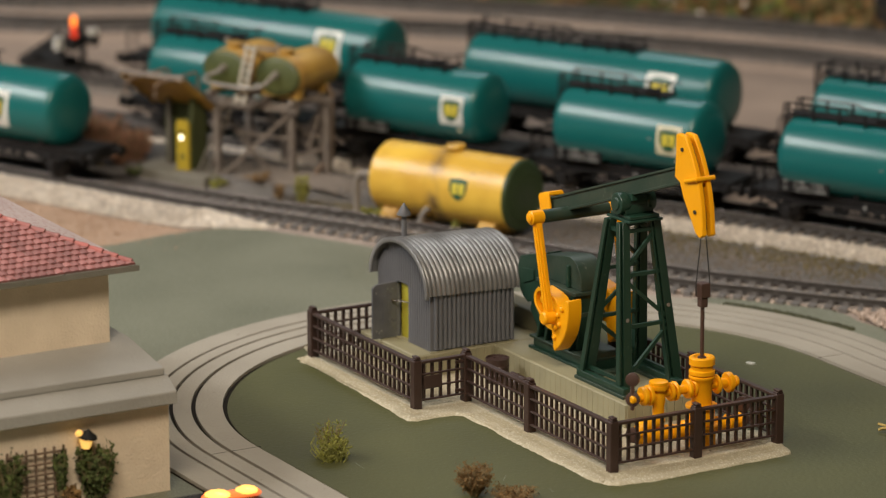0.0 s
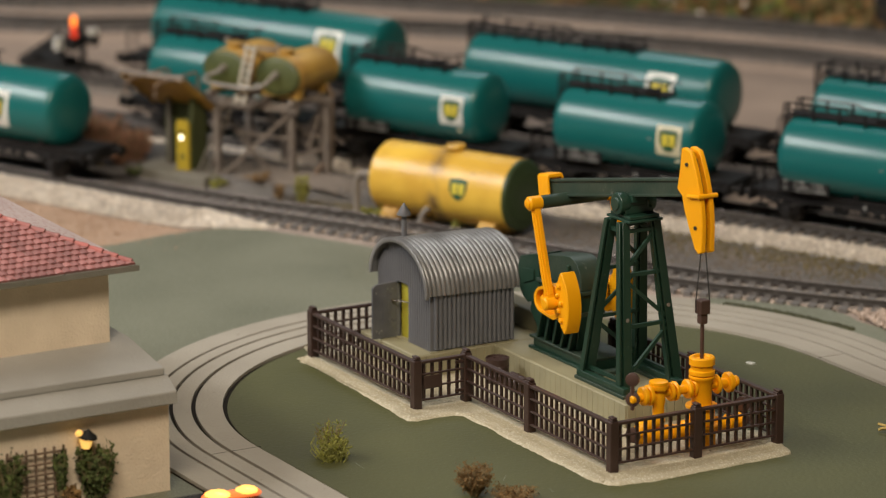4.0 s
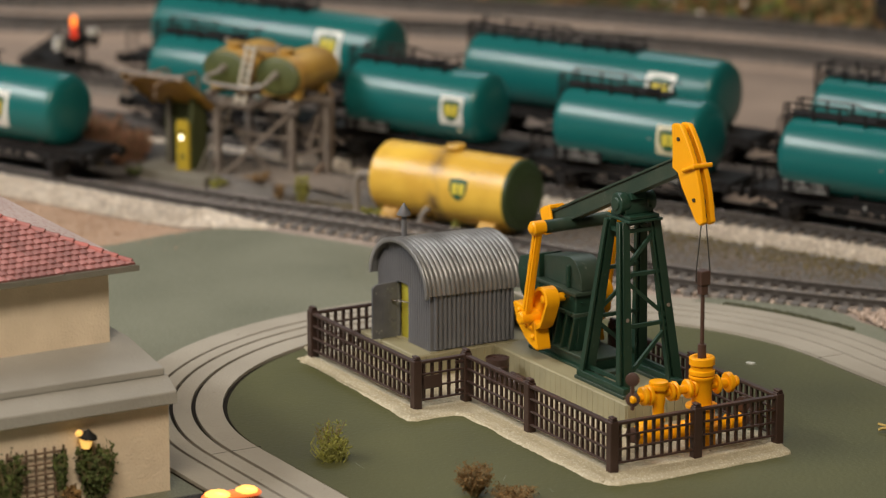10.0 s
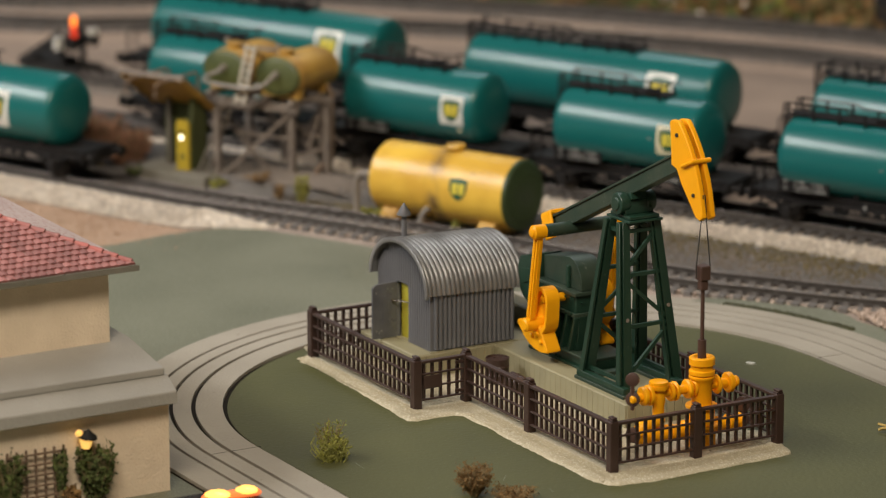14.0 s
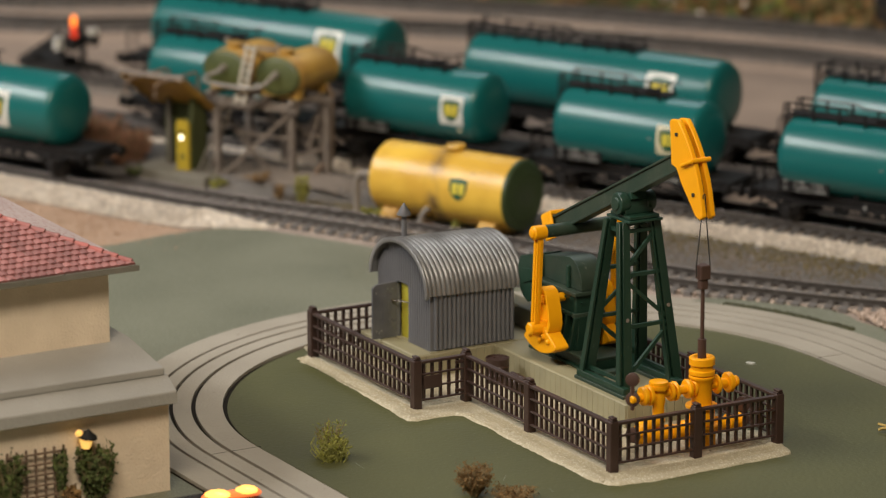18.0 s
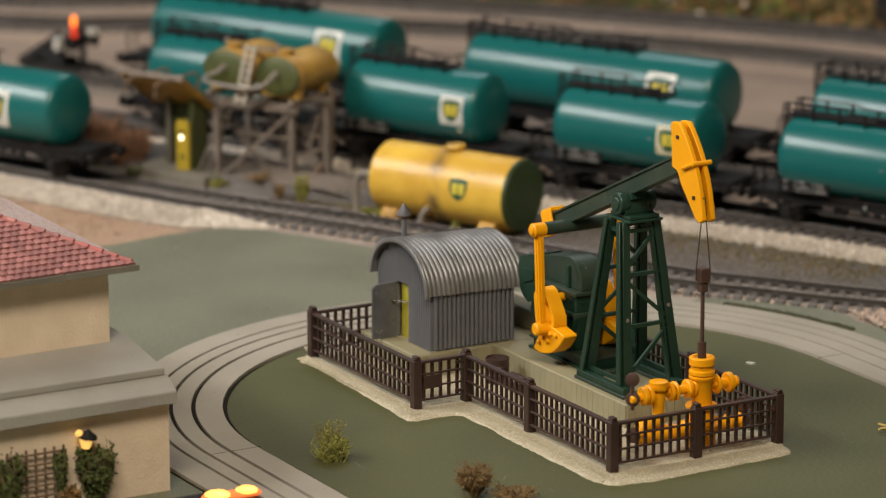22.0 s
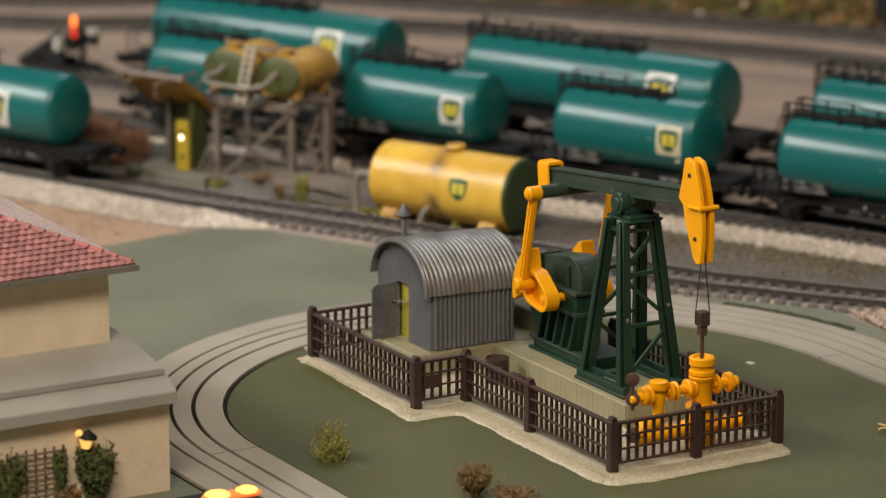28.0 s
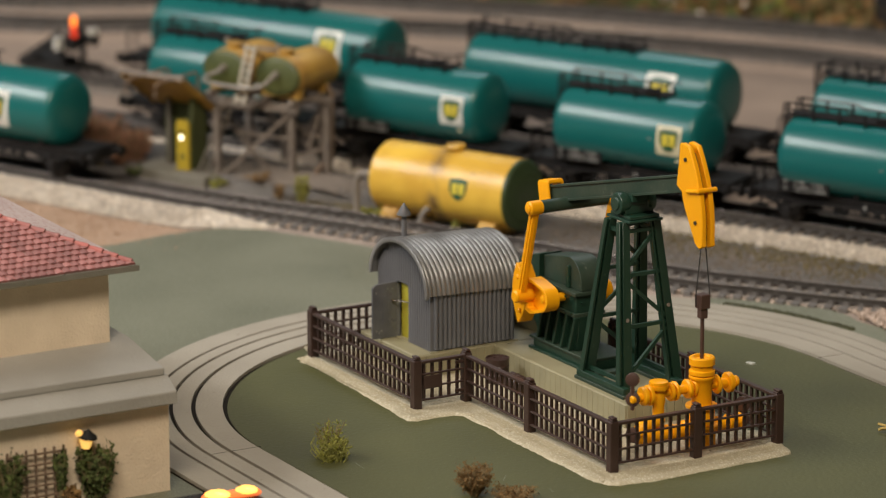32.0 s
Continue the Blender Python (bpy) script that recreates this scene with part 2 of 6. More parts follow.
def sides(p, q):
    way = (Vector(q) - Vector(p)).normalized()
    u = way.cross(Vector((0, 0, 1)) if abs(way.z) < 0.9 else Vector((1, 0, 0))).normalized()
    return way, u, way.cross(u)


def turned(bm, p, q, profile, n=20):
    """A turned shape about the line from p to q: profile of (distance along, radius)."""
    way, u, v = sides(p, q)
    p = Vector(p)
    rings = []
    for h, r in profile:
        rings.append([bm.verts.new(p + way * h + (u * math.cos(k * math.tau / n) + v * math.sin(k * math.tau / n)) * max(r, 1e-4)) for k in range(n)])
    for a, b in zip(rings, rings[1:]):
        for k in range(n):
            bm.faces.new((a[k], a[(k + 1) % n], b[(k + 1) % n], b[k]))
    bm.faces.new(list(reversed(rings[0])))
    bm.faces.new(rings[-1])
    return bm


def rod(bm, p, q, r, n=12, r2=None):
    return turned(bm, p, q, ((0, r), ((Vector(q) - Vector(p)).length, r if r2 is None else r2)), n)


def bar(bm, p, q, w, h):
    """A straight bar of rectangular section between two points."""
    way, u, v = sides(p, q)
    ring = [[bm.verts.new(Vector(c) + u * (i * w / 2) + v * (j * h / 2)) for i, j in ((-1, -1), (1, -1), (1, 1), (-1, 1))] for c in (p, q)]
    for k in range(4):
        bm.faces.new((ring[0][k], ring[0][(k + 1) % 4], ring[1][(k + 1) % 4], ring[1][k]))
    bm.faces.new(list(reversed(ring[0])))
    bm.faces.new(ring[1])
    return bm


def smooth_line(points, steps=6):
    """Catmull-Rom through the points."""
    p = [Vector(q) for q in points]
    p = [2 * p[0] - p[1]] + p + [2 * p[-1] - p[-2]]
    out = []
    for i in range(1, len(p) - 2):
        for k in range(steps):
            t = k / steps
            out.append(0.5 * (2 * p[i] + (p[i + 1] - p[i - 1]) * t + (2 * p[i - 1] - 5 * p[i] + 4 * p[i + 1] - p[i + 2]) * t * t + (3 * p[i] - p[i - 1] - 3 * p[i + 1] + p[i + 2]) * t ** 3))
    return out + [p[-2]]


def pipe(bm, points, r, n=8):
    """A round pipe along a line of points."""
    p = [Vector(q) for q in points]
    rings = []
    for i, c in enumerate(p):
        way = (p[min(i + 1, len(p) - 1)] - p[max(i - 1, 0)]).normalized()
        u = way.cross(Vector((0.13, 0.21, 0.97))).normalized()
        v = way.cross(u)
        rings.append([bm.verts.new(c + (u * math.cos(k * math.tau / n) + v * math.sin(k * math.tau / n)) * r) for k in range(n)])
    for a, b in zip(rings, rings[1:]):
        for k in range(n):
            bm.faces.new((a[k], a[(k + 1) % n], b[(k + 1) % n], b[k]))
    bm.faces.new(list(reversed(rings[0])))
    bm.faces.new(rings[-1])
    return bm


def sweep(bm, line, section, closed=True):
    """A section of (sideways, up) points along a level line; sideways is to the left of the way."""
    rings = []
    for i, c in enumerate(line):
        way = (line[min(i + 1, len(line) - 1)] - line[max(i - 1, 0)]).normalized()
        left = Vector((-way.y, way.x, 0))
        rings.append([bm.verts.new(c + left * s + Vector((0, 0, h))) for s, h in section])
    n = len(section)
    for a, b in zip(rings, rings[1:]):
        for k in range(n if closed else n - 1):
            bm.faces.new((a[k], a[(k + 1) % n], b[(k + 1) % n], b[k]))
    if closed:
        bm.faces.new(list(reversed(rings[0])))
        bm.faces.new(rings[-1])
    return bm


def finish(bm, bevel=0.0, about=(0, 0, 0), turn=35):
    bmesh.ops.recalc_face_normals(bm, faces=bm.faces)
    if bevel:
        edges = [e for e in bm.edges if len(e.link_faces) == 2 and e.calc_face_angle(0) > radians(30)]
        bmesh.ops.bevel(bm, geom=edges, offset=bevel, segments=1, affect="EDGES", clamp_overlap=True)
    bmesh.ops.translate(bm, vec=-Vector(about), verts=bm.verts)
    bmesh.ops.scale(bm, vec=(CM, CM, CM), verts=bm.verts)
    data = bpy.data.meshes.new("mesh")
    bm.to_mesh(data)
    bm.free()
    data.polygons.foreach_set("use_smooth", [True] * len(data.polygons))
    data.set_sharp_from_angle(angle=radians(turn))
    return data


def part(name, bm, mat, parent, label="", bevel=0.0, about=(0, 0, 0), turn=35):
    """One mesh under a thing or under a part; the shape is given about the point `about`."""
    data = finish(bm, bevel, about, turn)
    data.name = name
    data.materials.append(mat)
    ob = new(name, data)
    ob.parent = parent
    if label:
        ob["label"] = label
    return ob


def piece(name, data, parent, m):
    ob = new(name, data)
    ob.parent = parent
    ob.matrix_basis = m
    return ob


def lone(name, bm, mat, label, category="", kind="", bevel=0.0, at=(0, 0, 0), group="", turn=35):
    """A thing of a single mesh; the shape is given in the place's space and stands about `at`."""
    data = finish(bm, bevel, at, turn)
    data.name = name
    data.materials.append(mat)
    ob = new(name, data)
    ob.matrix_basis = cm_pose(*at)
    return tagged(ob, label, category, group, kind)


def thing(name, x, y, z, rz=0, label="", category="", group="", kind=""):
    ob = new(name)
    ob.empty_display_size = 0.01
    ob.matrix_basis = cm_pose(x, y, z, 0, 0, rz)
    return tagged(ob, label, category, group, kind)


def arc(cx, cy, r, a, b, n):
    return [(cx + r * math.cos(radians(a + (b - a) * i / n)), cy + r * math.sin(radians(a + (b - a) * i / n))) for i in range(n + 1)]

# ---- the large structure ----
ALONG = -153.5  # the way of the sidings, degrees
D = Vector((math.cos(radians(ALONG)), math.sin(radians(ALONG)), 0))


def sheet(name, outline, z, mat, label, thick=0.3):
    bm = prism(mesh(), outline, "z", z - thick, z)
    return lone(name, bm, mat, label, kind="structure")


sheet("ground", [(-90, -150), (170, -150), (170, 110), (-90, 110)], -0.06, SAND, "sandy brown scenery ground of the layout table", 1.5)
sheet("painted_board", [(37.2, 1.1), (37.66, -1.7), (37.5, -4.4), (35.75, -6.5), (32.6, -8.4), (25.5, -11.9), (19.0, -15.0), (17.2, -16.3), (15.0, -17.5), (12.6, -18.4), (10.3, -18.8), (2, -22), (-60, -40), (-60, 60), (34, 60)],
      0.0, GREEN_PALE, "matt green painted baseboard, dust and sheen painted as a paler tone, with faint scuffs", 0.05)
sheet("inner_board", [(-40, 8.66)] + [(8.38 + r * math.cos(a), -2.31 + r * math.sin(a) - 0.42 * max(0.0, -math.sin(a))) for a, r in ((radians(90 - 4 * k), 11.3 - 0.09 * min(1.0, max(0.0, (90 - 4 * k - 20) / 30))) for k in range(46))] + [(-40, -13.93)], 0.055, GREEN_BOARD, "darker satin green board inside the slot road", 0.05)
for ax, ay, bx, by in ((5.35, 6.9, 4.65, 6.95), (8.15, 7.1, 7.75, 7.2), (1.6, 3.2, 1.1, 3.6), (-0.4, 2.7, -0.75, 2.75)):
    lone("paint_scratch", bar(mesh(), (ax, ay, 0.056), (bx, by, 0.056), 0.03, 0.006), GREEN_PALE, "thin pale scratch in the green paint", kind="structure")
sheet("sand_patch", [(50, 4.5), (47.5, 1.2), (41.0, -1.3), (37.6, -2.9), (37.3, 1.2), (35, 30), (50, 30)], -0.03, SAND_ORANGE, "orange-brown sand beside the near track", 0.03)

ROAD_C = (8.38, -2.31)


def ring_sheet(name, r0, r1, z0, z1, mat, label, parent=None):
    """A flat band: two straights and a half circle about the pump."""
    cx, cy = ROAD_C
    n = 64
    bm = mesh()
    rows = []
    ends = [(-40, 1)] + [None] * (n + 1) + [(-40, -1)]
    for i, e in enumerate(ends):
        row = []
        for r in (r0, r1):
            if e:
                x, y = e[0], cy + e[1] * r - (0.42 if e[1] < 0 else 0)
            else:
                a = radians(90 - 180 * (i - 1) / n)
                x, y = cx + r * math.cos(a), cy + r * math.sin(a) - 0.42 * max(0.0, -math.sin(a))
            row.append((x, y))
        rows.append([bm.verts.new((*row[0], z0)), bm.verts.new((*row[0], z1)), bm.verts.new((*row[1], z1)), bm.verts.new((*row[1], z0))])
    for a, b in zip(rows, rows[1:]):
        for k in range(4):
            bm.faces.new((a[k], a[(k + 1) % 4], b[(k + 1) % 4], b[k]))
    bm.faces.new(rows[0])
    bm.faces.new(list(reversed(rows[-1])))
    if parent:
        return part(name, bm, mat, parent)
    return lone(name, bm, mat, label, kind="structure")


# Near-black base; inside the innermost strip it paints the shade of the gap.
road = ring_sheet("road", 10.75, 15.03, 0.0, 0.03, SLOT_AND_SHADE, "grey two-lane slot road curving round the oil pump")
for r0, r1, z in ((11.37, 12.33, 0.15), (12.49, 13.13, 0.15), (13.27, 13.8, 0.15), (13.93, 14.98, 0.15)):
    ring_sheet("road_strip", r0, r1, 0.004, z, ROAD, "", road)

sheet("board_edge", [(17.3, -15.0), (16.92, -15.47), (15.88, -16.6), (14.72, -17.4), (13.46, -18.2), (12.25, -18.35), (9.9, -17.9), (8.0, -17.75)] + arc(8.38, -2.73, 14.55, -92, -53, 20), 0.157, GREEN_PALE, "narrow green board edge between the road and the near track", 0.15)

# dark seams where the road pieces meet
for k, reach in ((90, 2), (-92, 1)):
    c, sn = math.cos(radians(k)), math.sin(radians(k))
    for r0, r1 in ((11.24, 12.35), (12.5, 13.12))[:reach]:
        part("road_seam", bar(mesh(), (ROAD_C[0] + c * r0, ROAD_C[1] + sn * r0 - 0.42 * max(0, -sn), 0.145), (ROAD_C[0] + c * r1, ROAD_C[1] + sn * r1 - 0.42 * max(0, -sn), 0.145), 0.035, 0.014), SLOT_AND_SHADE, road)

# grey gravel between the tracks
sheet("gravel_bed", [(60, -2.6), (46.9, -4.0), (35.2, -9.2), (20.2, -16.2), (8, -24), (8, -36), (18.6, -26.0), (34.5, -18.6), (60, -8)], 0.03, GRAVEL, "dark grey fine gravel between the tracks", 0.06)

N_LINE = [Vector((x, y, 0)) for x, y in ((66, 6.0), (58, 2.6), (51.1, -0.5), (46.7, -2.5), (42.7, -4.2), (38.7, -6.25), (35.0, -8.3), (27.5, -12.0), (19.75, -15.5), (16.8, -17.5), (14.0, -19.55), (8, -24.5), (2, -30))]
F_LINE = [Vector((25.1, -24.5, 0)) + D * s for s in (-50, -25, 0, 25, 50)]
B_LINE = [Vector((46.0, -22.9, 0)) + D * s for s in (-28, -14, 0, 20, 45)]
D1_LINE = [Vector((x, y, 0)) for x, y in ((100, 0), (82.4, -13.4), (77.5, -20.5), (70.5, -31.0), (62.5, -38.0), (55, -43.6), (48.5, -47.0), (36, -52))]
D2_LINE = [Vector((x, y, 0)) for x, y in ((106, 0), (88, -16), (82, -29), (73.5, -37), (68.5, -41.5), (60.5, -47.4), (54, -51.5), (40, -58))]


def along(line, step):
    """Points at even distance on a line, with their way."""
    out, rest = [], 0.0
    for a, b in zip(line, line[1:]):
        n = (b - a).length
        while rest < n:
            out.append((a + (b - a) * (rest / n), (b - a).normalized()))
            rest += step
        rest -= n
    return out


def track(name, points, label, base=0.0, ballast=None, wide=1.7, lift=0.12, fill=FAR_BALLAST, wood=SLEEPER, level=0.13):
    """Two rails on sleepers, on a flat bed."""
    line = smooth_line(points, 8)
    ob = thing(name, 0, 0, 0, 0, label, "", "", "structure")
    if ballast:
        part("ballast_bed", sweep(mesh(), line, ((-wide - 0.5, base - 0.05), (wide + 0.5, base - 0.05), (wide, base + lift), (-wide, base + lift))), ballast, ob)
    zs = base + lift
    part("ballast_fill", sweep(mesh(), line, ((-1.3, zs + 0.01), (1.3, zs + 0.01), (1.25, zs + level), (-1.25, zs + level))), fill, ob)
    bm = mesh()
    box(bm, (-0.15, -1.45, 0), (0.15, 1.45, 0.2))
    for s in (-0.825, 0.825):
        box(bm, (-0.17, s - 0.22, 0.2), (0.17, s + 0.22, 0.25))
        for k in (-1, 1):
            box(bm, (-0.09, s + k * 0.14 - 0.05, 0.25), (0.09, s + k * 0.14 + 0.05, 0.31))
    box(bm, (-0.1, -0.12, 0.2), (0.1, 0.12, 0.24))
    data = finish(bm)
    data.name = "sleeper"
    data.materials.append(wood)
    for c, way in along(line, 0.62):
        piece("sleeper", data, ob, Matrix.Translation((c.x * CM, c.y * CM, zs * CM)) @ Matrix.Rotation(math.atan2(way.y, way.x), 4, "Z"))
    for s in (-0.825, 0.825):
        z = zs + 0.25
        part("rail", sweep(mesh(), line, ((s - 0.12, z), (s + 0.12, z), (s + 0.12, z + 0.03), (s + 0.03, z + 0.06), (s + 0.03, z + 0.17), (s + 0.055, z + 0.19), (s + 0.055, z + 0.25), (s - 0.055, z + 0.25), (s - 0.055, z + 0.19), (s - 0.03, z + 0.17), (s - 0.03, z + 0.06), (s - 0.12, z + 0.03))), RAIL, ob)
        part("rail_head", sweep(mesh(), line, ((s - 0.045, z + 0.25), (s + 0.045, z + 0.25), (s + 0.035, z + 0.262), (s - 0.035, z + 0.262))), RAIL_TOP, ob, "worn rail head")
    return ob


track("near_track", N_LINE, "weathered model railway track with dark sleepers", 0.0, TRACK_BED, 1.6, 0.06, GREY_FILL, DUSTY_SLEEPER, 0.17)
track("siding_track", F_LINE, "dark railway siding track on pale ballast", 0.0, BALLAST_BED, 1.7, 0.14)
track("rear_siding_track", B_LINE, "dark railway siding track behind the first", 0.0, FAR_BALLAST, 1.7, 0.1)
track("back_track", D1_LINE, "dusty curved railway track at the back", 0.0, SAND, 1.7, 0.25, FAR_BALLAST, DUSTY_SLEEPER, 0.18)
track("far_track", D2_LINE, "dusty curved railway track before the hillside", 0.0, SAND, 1.7, 0.25, FAR_BALLAST, DUSTY_SLEEPER, 0.18)


# ---- the pump site ----
slab = sheet("pump_base", [(-0.95, 0.6), (3, 0.62), (7.7, 0.62), (8.75, 1.1), (8.85, 2.5), (9.4, 2.5), (13, 2.4), (17.2, 2.35), (17.95, 1.9), (19.8, 1.6), (20.4, -3.0), (20.4, -8.4), (14, -7.6), (8, -7.2), (0, -6.5), (-0.75, -6.4), (-1.05, -3)], 0.1, SLAB, "rough beige cast plastic base of the pump site", 0.1)



def cast_rim(corners, seed):
    """The lumpy plaster-like border of the base, sloping out to the board."""
    line = []
    for a, b in zip(corners, corners[1:]):
        a, b = Vector((*a, 0)), Vector((*b, 0))
        n = max(2, int((b - a).length / 0.09))
        line += [a + (b - a) * (k / n) for k in range(n)]
    line.append(Vector((*corners[-1], 0)))
    bm = mesh()
    rows = []
    for i, c in enumerate(line):
        way = (line[min(i + 2, len(line) - 1)] - line[max(i - 2, 0)]).normalized()
        out = Vector((way.y, -way.x, 0))
        wave = 0.07 * noise.noise(Vector((i * 0.09, seed, 0.0))) + 0.05 * noise.noise(Vector((i * 0.4, seed, 3.0)))
        row = []
        for s, z in ((-0.62, 0.07), (-0.5, 0.115), (-0.3, 0.135), (-0.14, 0.125), (-0.02, 0.085), (0.05, 0.0)):
            bump = 0.03 * noise.noise(Vector((i * 0.33, s * 9.0, seed)))
            p = c + out * (s + wave * (1 + s))
            row.append(bm.verts.new((p.x, p.y, z + (bump if z else 0.0))))
        rows.append(row)
    for p, q in zip(rows, rows[1:]):
        for k in range(5):
            bm.faces.new((p[k], p[k + 1], q[k + 1], q[k]))
    return part("cast_rim", bm, SLAB, slab, turn=80)


cast_rim([(18.6, 1.7), (18.1, 2.05), (17.7, 2.5), (17.35, 2.68), (16.4, 2.6), (14.4, 2.68), (12.5, 2.76), (10.7, 2.86), (9.2, 2.98), (8.75, 2.98), (8.53, 2.7), (8.6, 2.0), (8.52, 1.25), (8.3, 1.03), (7.86, 0.99), (6.5, 0.96), (4.86, 1.05), (2.2, 1.03), (0.85, 1.02), (-0.5, 1.06), (-1.1, 0.82), (-1.28, 0.5), (-1.46, -0.88), (-1.4, -2.5), (-1.33, -4.2), (-1.3, -5.8), (-1.18, -6.45), (-0.8, -6.68), (0.1, -6.8), (1.5, -7.1)], 2.0)

# the fence
POSTS = dict(A=(17.62, 2.04), B=(9.81, 2.04), C=(9.81, 0.0), D=(5.39, 0.0), E=(0.0, 0.0), F=(0.0, -3.34), G=(0.0, -6.67), H=(5.4, -6.67), I=(10.6, -6.67), J=(17.62, -0.9))
fence = thing("fence", 8, 0, 0.16, 0, "low dark brown plastic lattice fence round the pump site", "fence")


def fence_run(a, b):
    p, q = Vector((*POSTS[a], 0)), Vector((*POSTS[b], 0))
    n = max(2, round((q - p).length / 0.333))
    way = (q - p).normalized()
    front = Vector((0, 1, 0)) if abs(way.x) > 0.7 else Vector((-1, 0, 0))
    for z in (0.4, 0.87, 1.33, 1.78):
        lift = front * (0.05 if z < 1.7 else 0.02) + Vector((0, 0, z))
        part("fence_rail", bar(mesh(), p + lift, q + lift, 0.11 if z < 1.7 else 0.2, 0.06 if z < 1.7 else 0.1), FENCE, fence, about=(8, 0, 0.16), bevel=0.012)
    for i in range(1, n):
        c = p + (q - p) * (i / n)
        part("fence_bar", bar(mesh(), c - front * 0.06 + Vector((0, 0, 0.36)), c - front * 0.06 + Vector((0, 0, 1.78)), *((0.08, 0.1) if abs(way.x) > 0.7 else (0.11, 0.08))), FENCE, fence, about=(8, 0, 0.16))


for a, b in ("AB", "BC", "CD", "DE", "EF", "FG", "GH", "HI", "AJ"):
    fence_run(a, b)
for x, y in list(POSTS.values())[:-1]:
    bm = box(mesh(), (x - 0.165, y - 0.165, 0.09), (x + 0.165, y + 0.165, 1.88))
    box(bm, (x - 0.14, y - 0.14, 1.88), (x + 0.14, y + 0.14, 1.95))
    box(bm, (x - 0.165, y - 0.1, 1.95), (x + 0.165, y + 0.1, 2.03))
    part("fence_post", bm, FENCE, fence, bevel=0.03, about=(8, 0, 0.16))

# gate lock plate and hinges
gate = Vector((9.81, 1.45, 1.0))
part("lock_plate", box(mesh(), (9.66, 1.05, 0.8), (9.74, 1.8, 1.28)), FENCE, fence, bevel=0.02, about=(8, 0, 0.16))
for z in (0.5, 1.55):
    part("hinge", box(mesh(), (9.68, 0.15, z), (9.76, 0.5, z + 0.12)), FENCE, fence, bevel=0.02, about=(8, 0, 0.16))

# foundation
found = thing("foundation_block", 8.4, -4.7, 0.16, 0, "cream plastic foundation block under the oil pump", "foundation")
part("core", box(mesh(), (4.02, -3.09, 0.1), (13.096, -6.05, 0.95)), BLOCK, found, bevel=0.03, about=(8.4, -4.7, 0.16))
for i in range(25):
    part("facing_plank", box(mesh(), (4.04 + i * 0.36, -3.09, 0.1), (4.39 + i * 0.36, -3.05, 0.93)), BLOCK, found, bevel=0.015, about=(8.4, -4.7, 0.16))
for i in range(9):
    part("facing_plank", box(mesh(), (3.98, -3.42 - i * 0.325, 0.1), (4.02, -3.11 - i * 0.325, 0.93)), BLOCK, found, bevel=0.015, about=(8.4, -4.7, 0.16))

part("shed_platform", box(mesh(), (13.1, -6.05, 0.1), (17.35, 0.2, 0.95)), BLOCK, found, bevel=0.04, about=(8.4, -4.7, 0.16))
for i in range(9):
    part("facing_plank", box(mesh(), (13.06, 0.16 - (i + 1) * 0.35, 0.1), (13.1, 0.15 - i * 0.35, 0.93)), BLOCK, found, bevel=0.015, about=(8.4, -4.7, 0.16))

part("plinth", box(mesh(), (12.45, -6.05, 0.954), (17.1, -5.2, 1.7)), BLOCK, found, bevel=0.04, about=(8.4, -4.7, 0.16))

# ---- the oil pump ----
PO = (5.9, -4.45, 0.95)  # its foot
PIV = (5.898, 7.659)
SHAFT = (9.937, 3.361)
CRANK_R, ARM, PITMAN = 1.03, 4.176, 3.605
NEAR_Y, FAR_Y = -2.9, -6.2
pump = thing("oil_pump", *PO, 0, "green and yellow model oil pump jack with nodding beam", "oil pump")


def pump_part(name, bm, mat, label="", bevel=0.02):
    return part(name, bm, mat, pump, label, bevel, PO)


FEET = [(5.16, -3.74), (7.6, -3.69), (7.6, -5.9), (5.27, -5.9)]
HEADS = [(5.45, -3.8), (6.25, -3.8), (6.25, -5.05), (5.42, -5.05)]


def on_leg(i, z):
    k = (z - 1.1) / 6.0
    return (FEET[i][0] + (HEADS[i][0] - FEET[i][0]) * k, FEET[i][1] + (HEADS[i][1] - FEET[i][1]) * k, z)


# each leg is a channel: a broad flange, a recessed web and a thin flange
for i in range(4):
    p, q = Vector(on_leg(i, 1.1)), Vector(on_leg(i, 7.1))
    bm = mesh()
    section = ((-0.13, -0.24), (0.13, -0.24), (0.13, 0.3), (-0.13, 0.3), (-0.13, 0.21), (0.03, 0.21), (0.03, 0.12), (-0.13, 0.12))
    low = [bm.verts.new(p + Vector((x, y, 0))) for x, y in section]
    top = [bm.verts.new(q + Vector((x * 0.8, y * 0.8, 0))) for x, y in section]
    bm.faces.new(list(reversed(low)))
    bm.faces.new(top)
    for k in range(8):
        bm.faces.new((low[k], low[(k + 1) % 8], top[(k + 1) % 8], top[k]))
    pump_part("tower_leg", bm, PUMP_GREEN, "", 0.012)
for i, j in ((1, 2), (3, 0)):
    for z in (3.34, 5.19, 6.75):
        pump_part("tower_brace", bar(mesh(), on_leg(i, z), on_leg(j, z), 0.13, 0.13), PUMP_GREEN, "", 0)
for i, j in ((0, 3), (2, 1)):
    for u, v in ((5.35, 6.7), (5.05, 3.5), (1.45, 3.2)):
        pump_part("tower_brace", bar(mesh(), on_leg(i, u), on_leg(j, v), 0.11, 0.13), PUMP_GREEN, "", 0)
for i, j in ((0, 1), (3, 2)):
    for z in (1.4, 6.75):
        pump_part("tower_brace", bar(mesh(), on_leg(i, z), on_leg(j, z), 0.13, 0.13), PUMP_GREEN, "", 0)
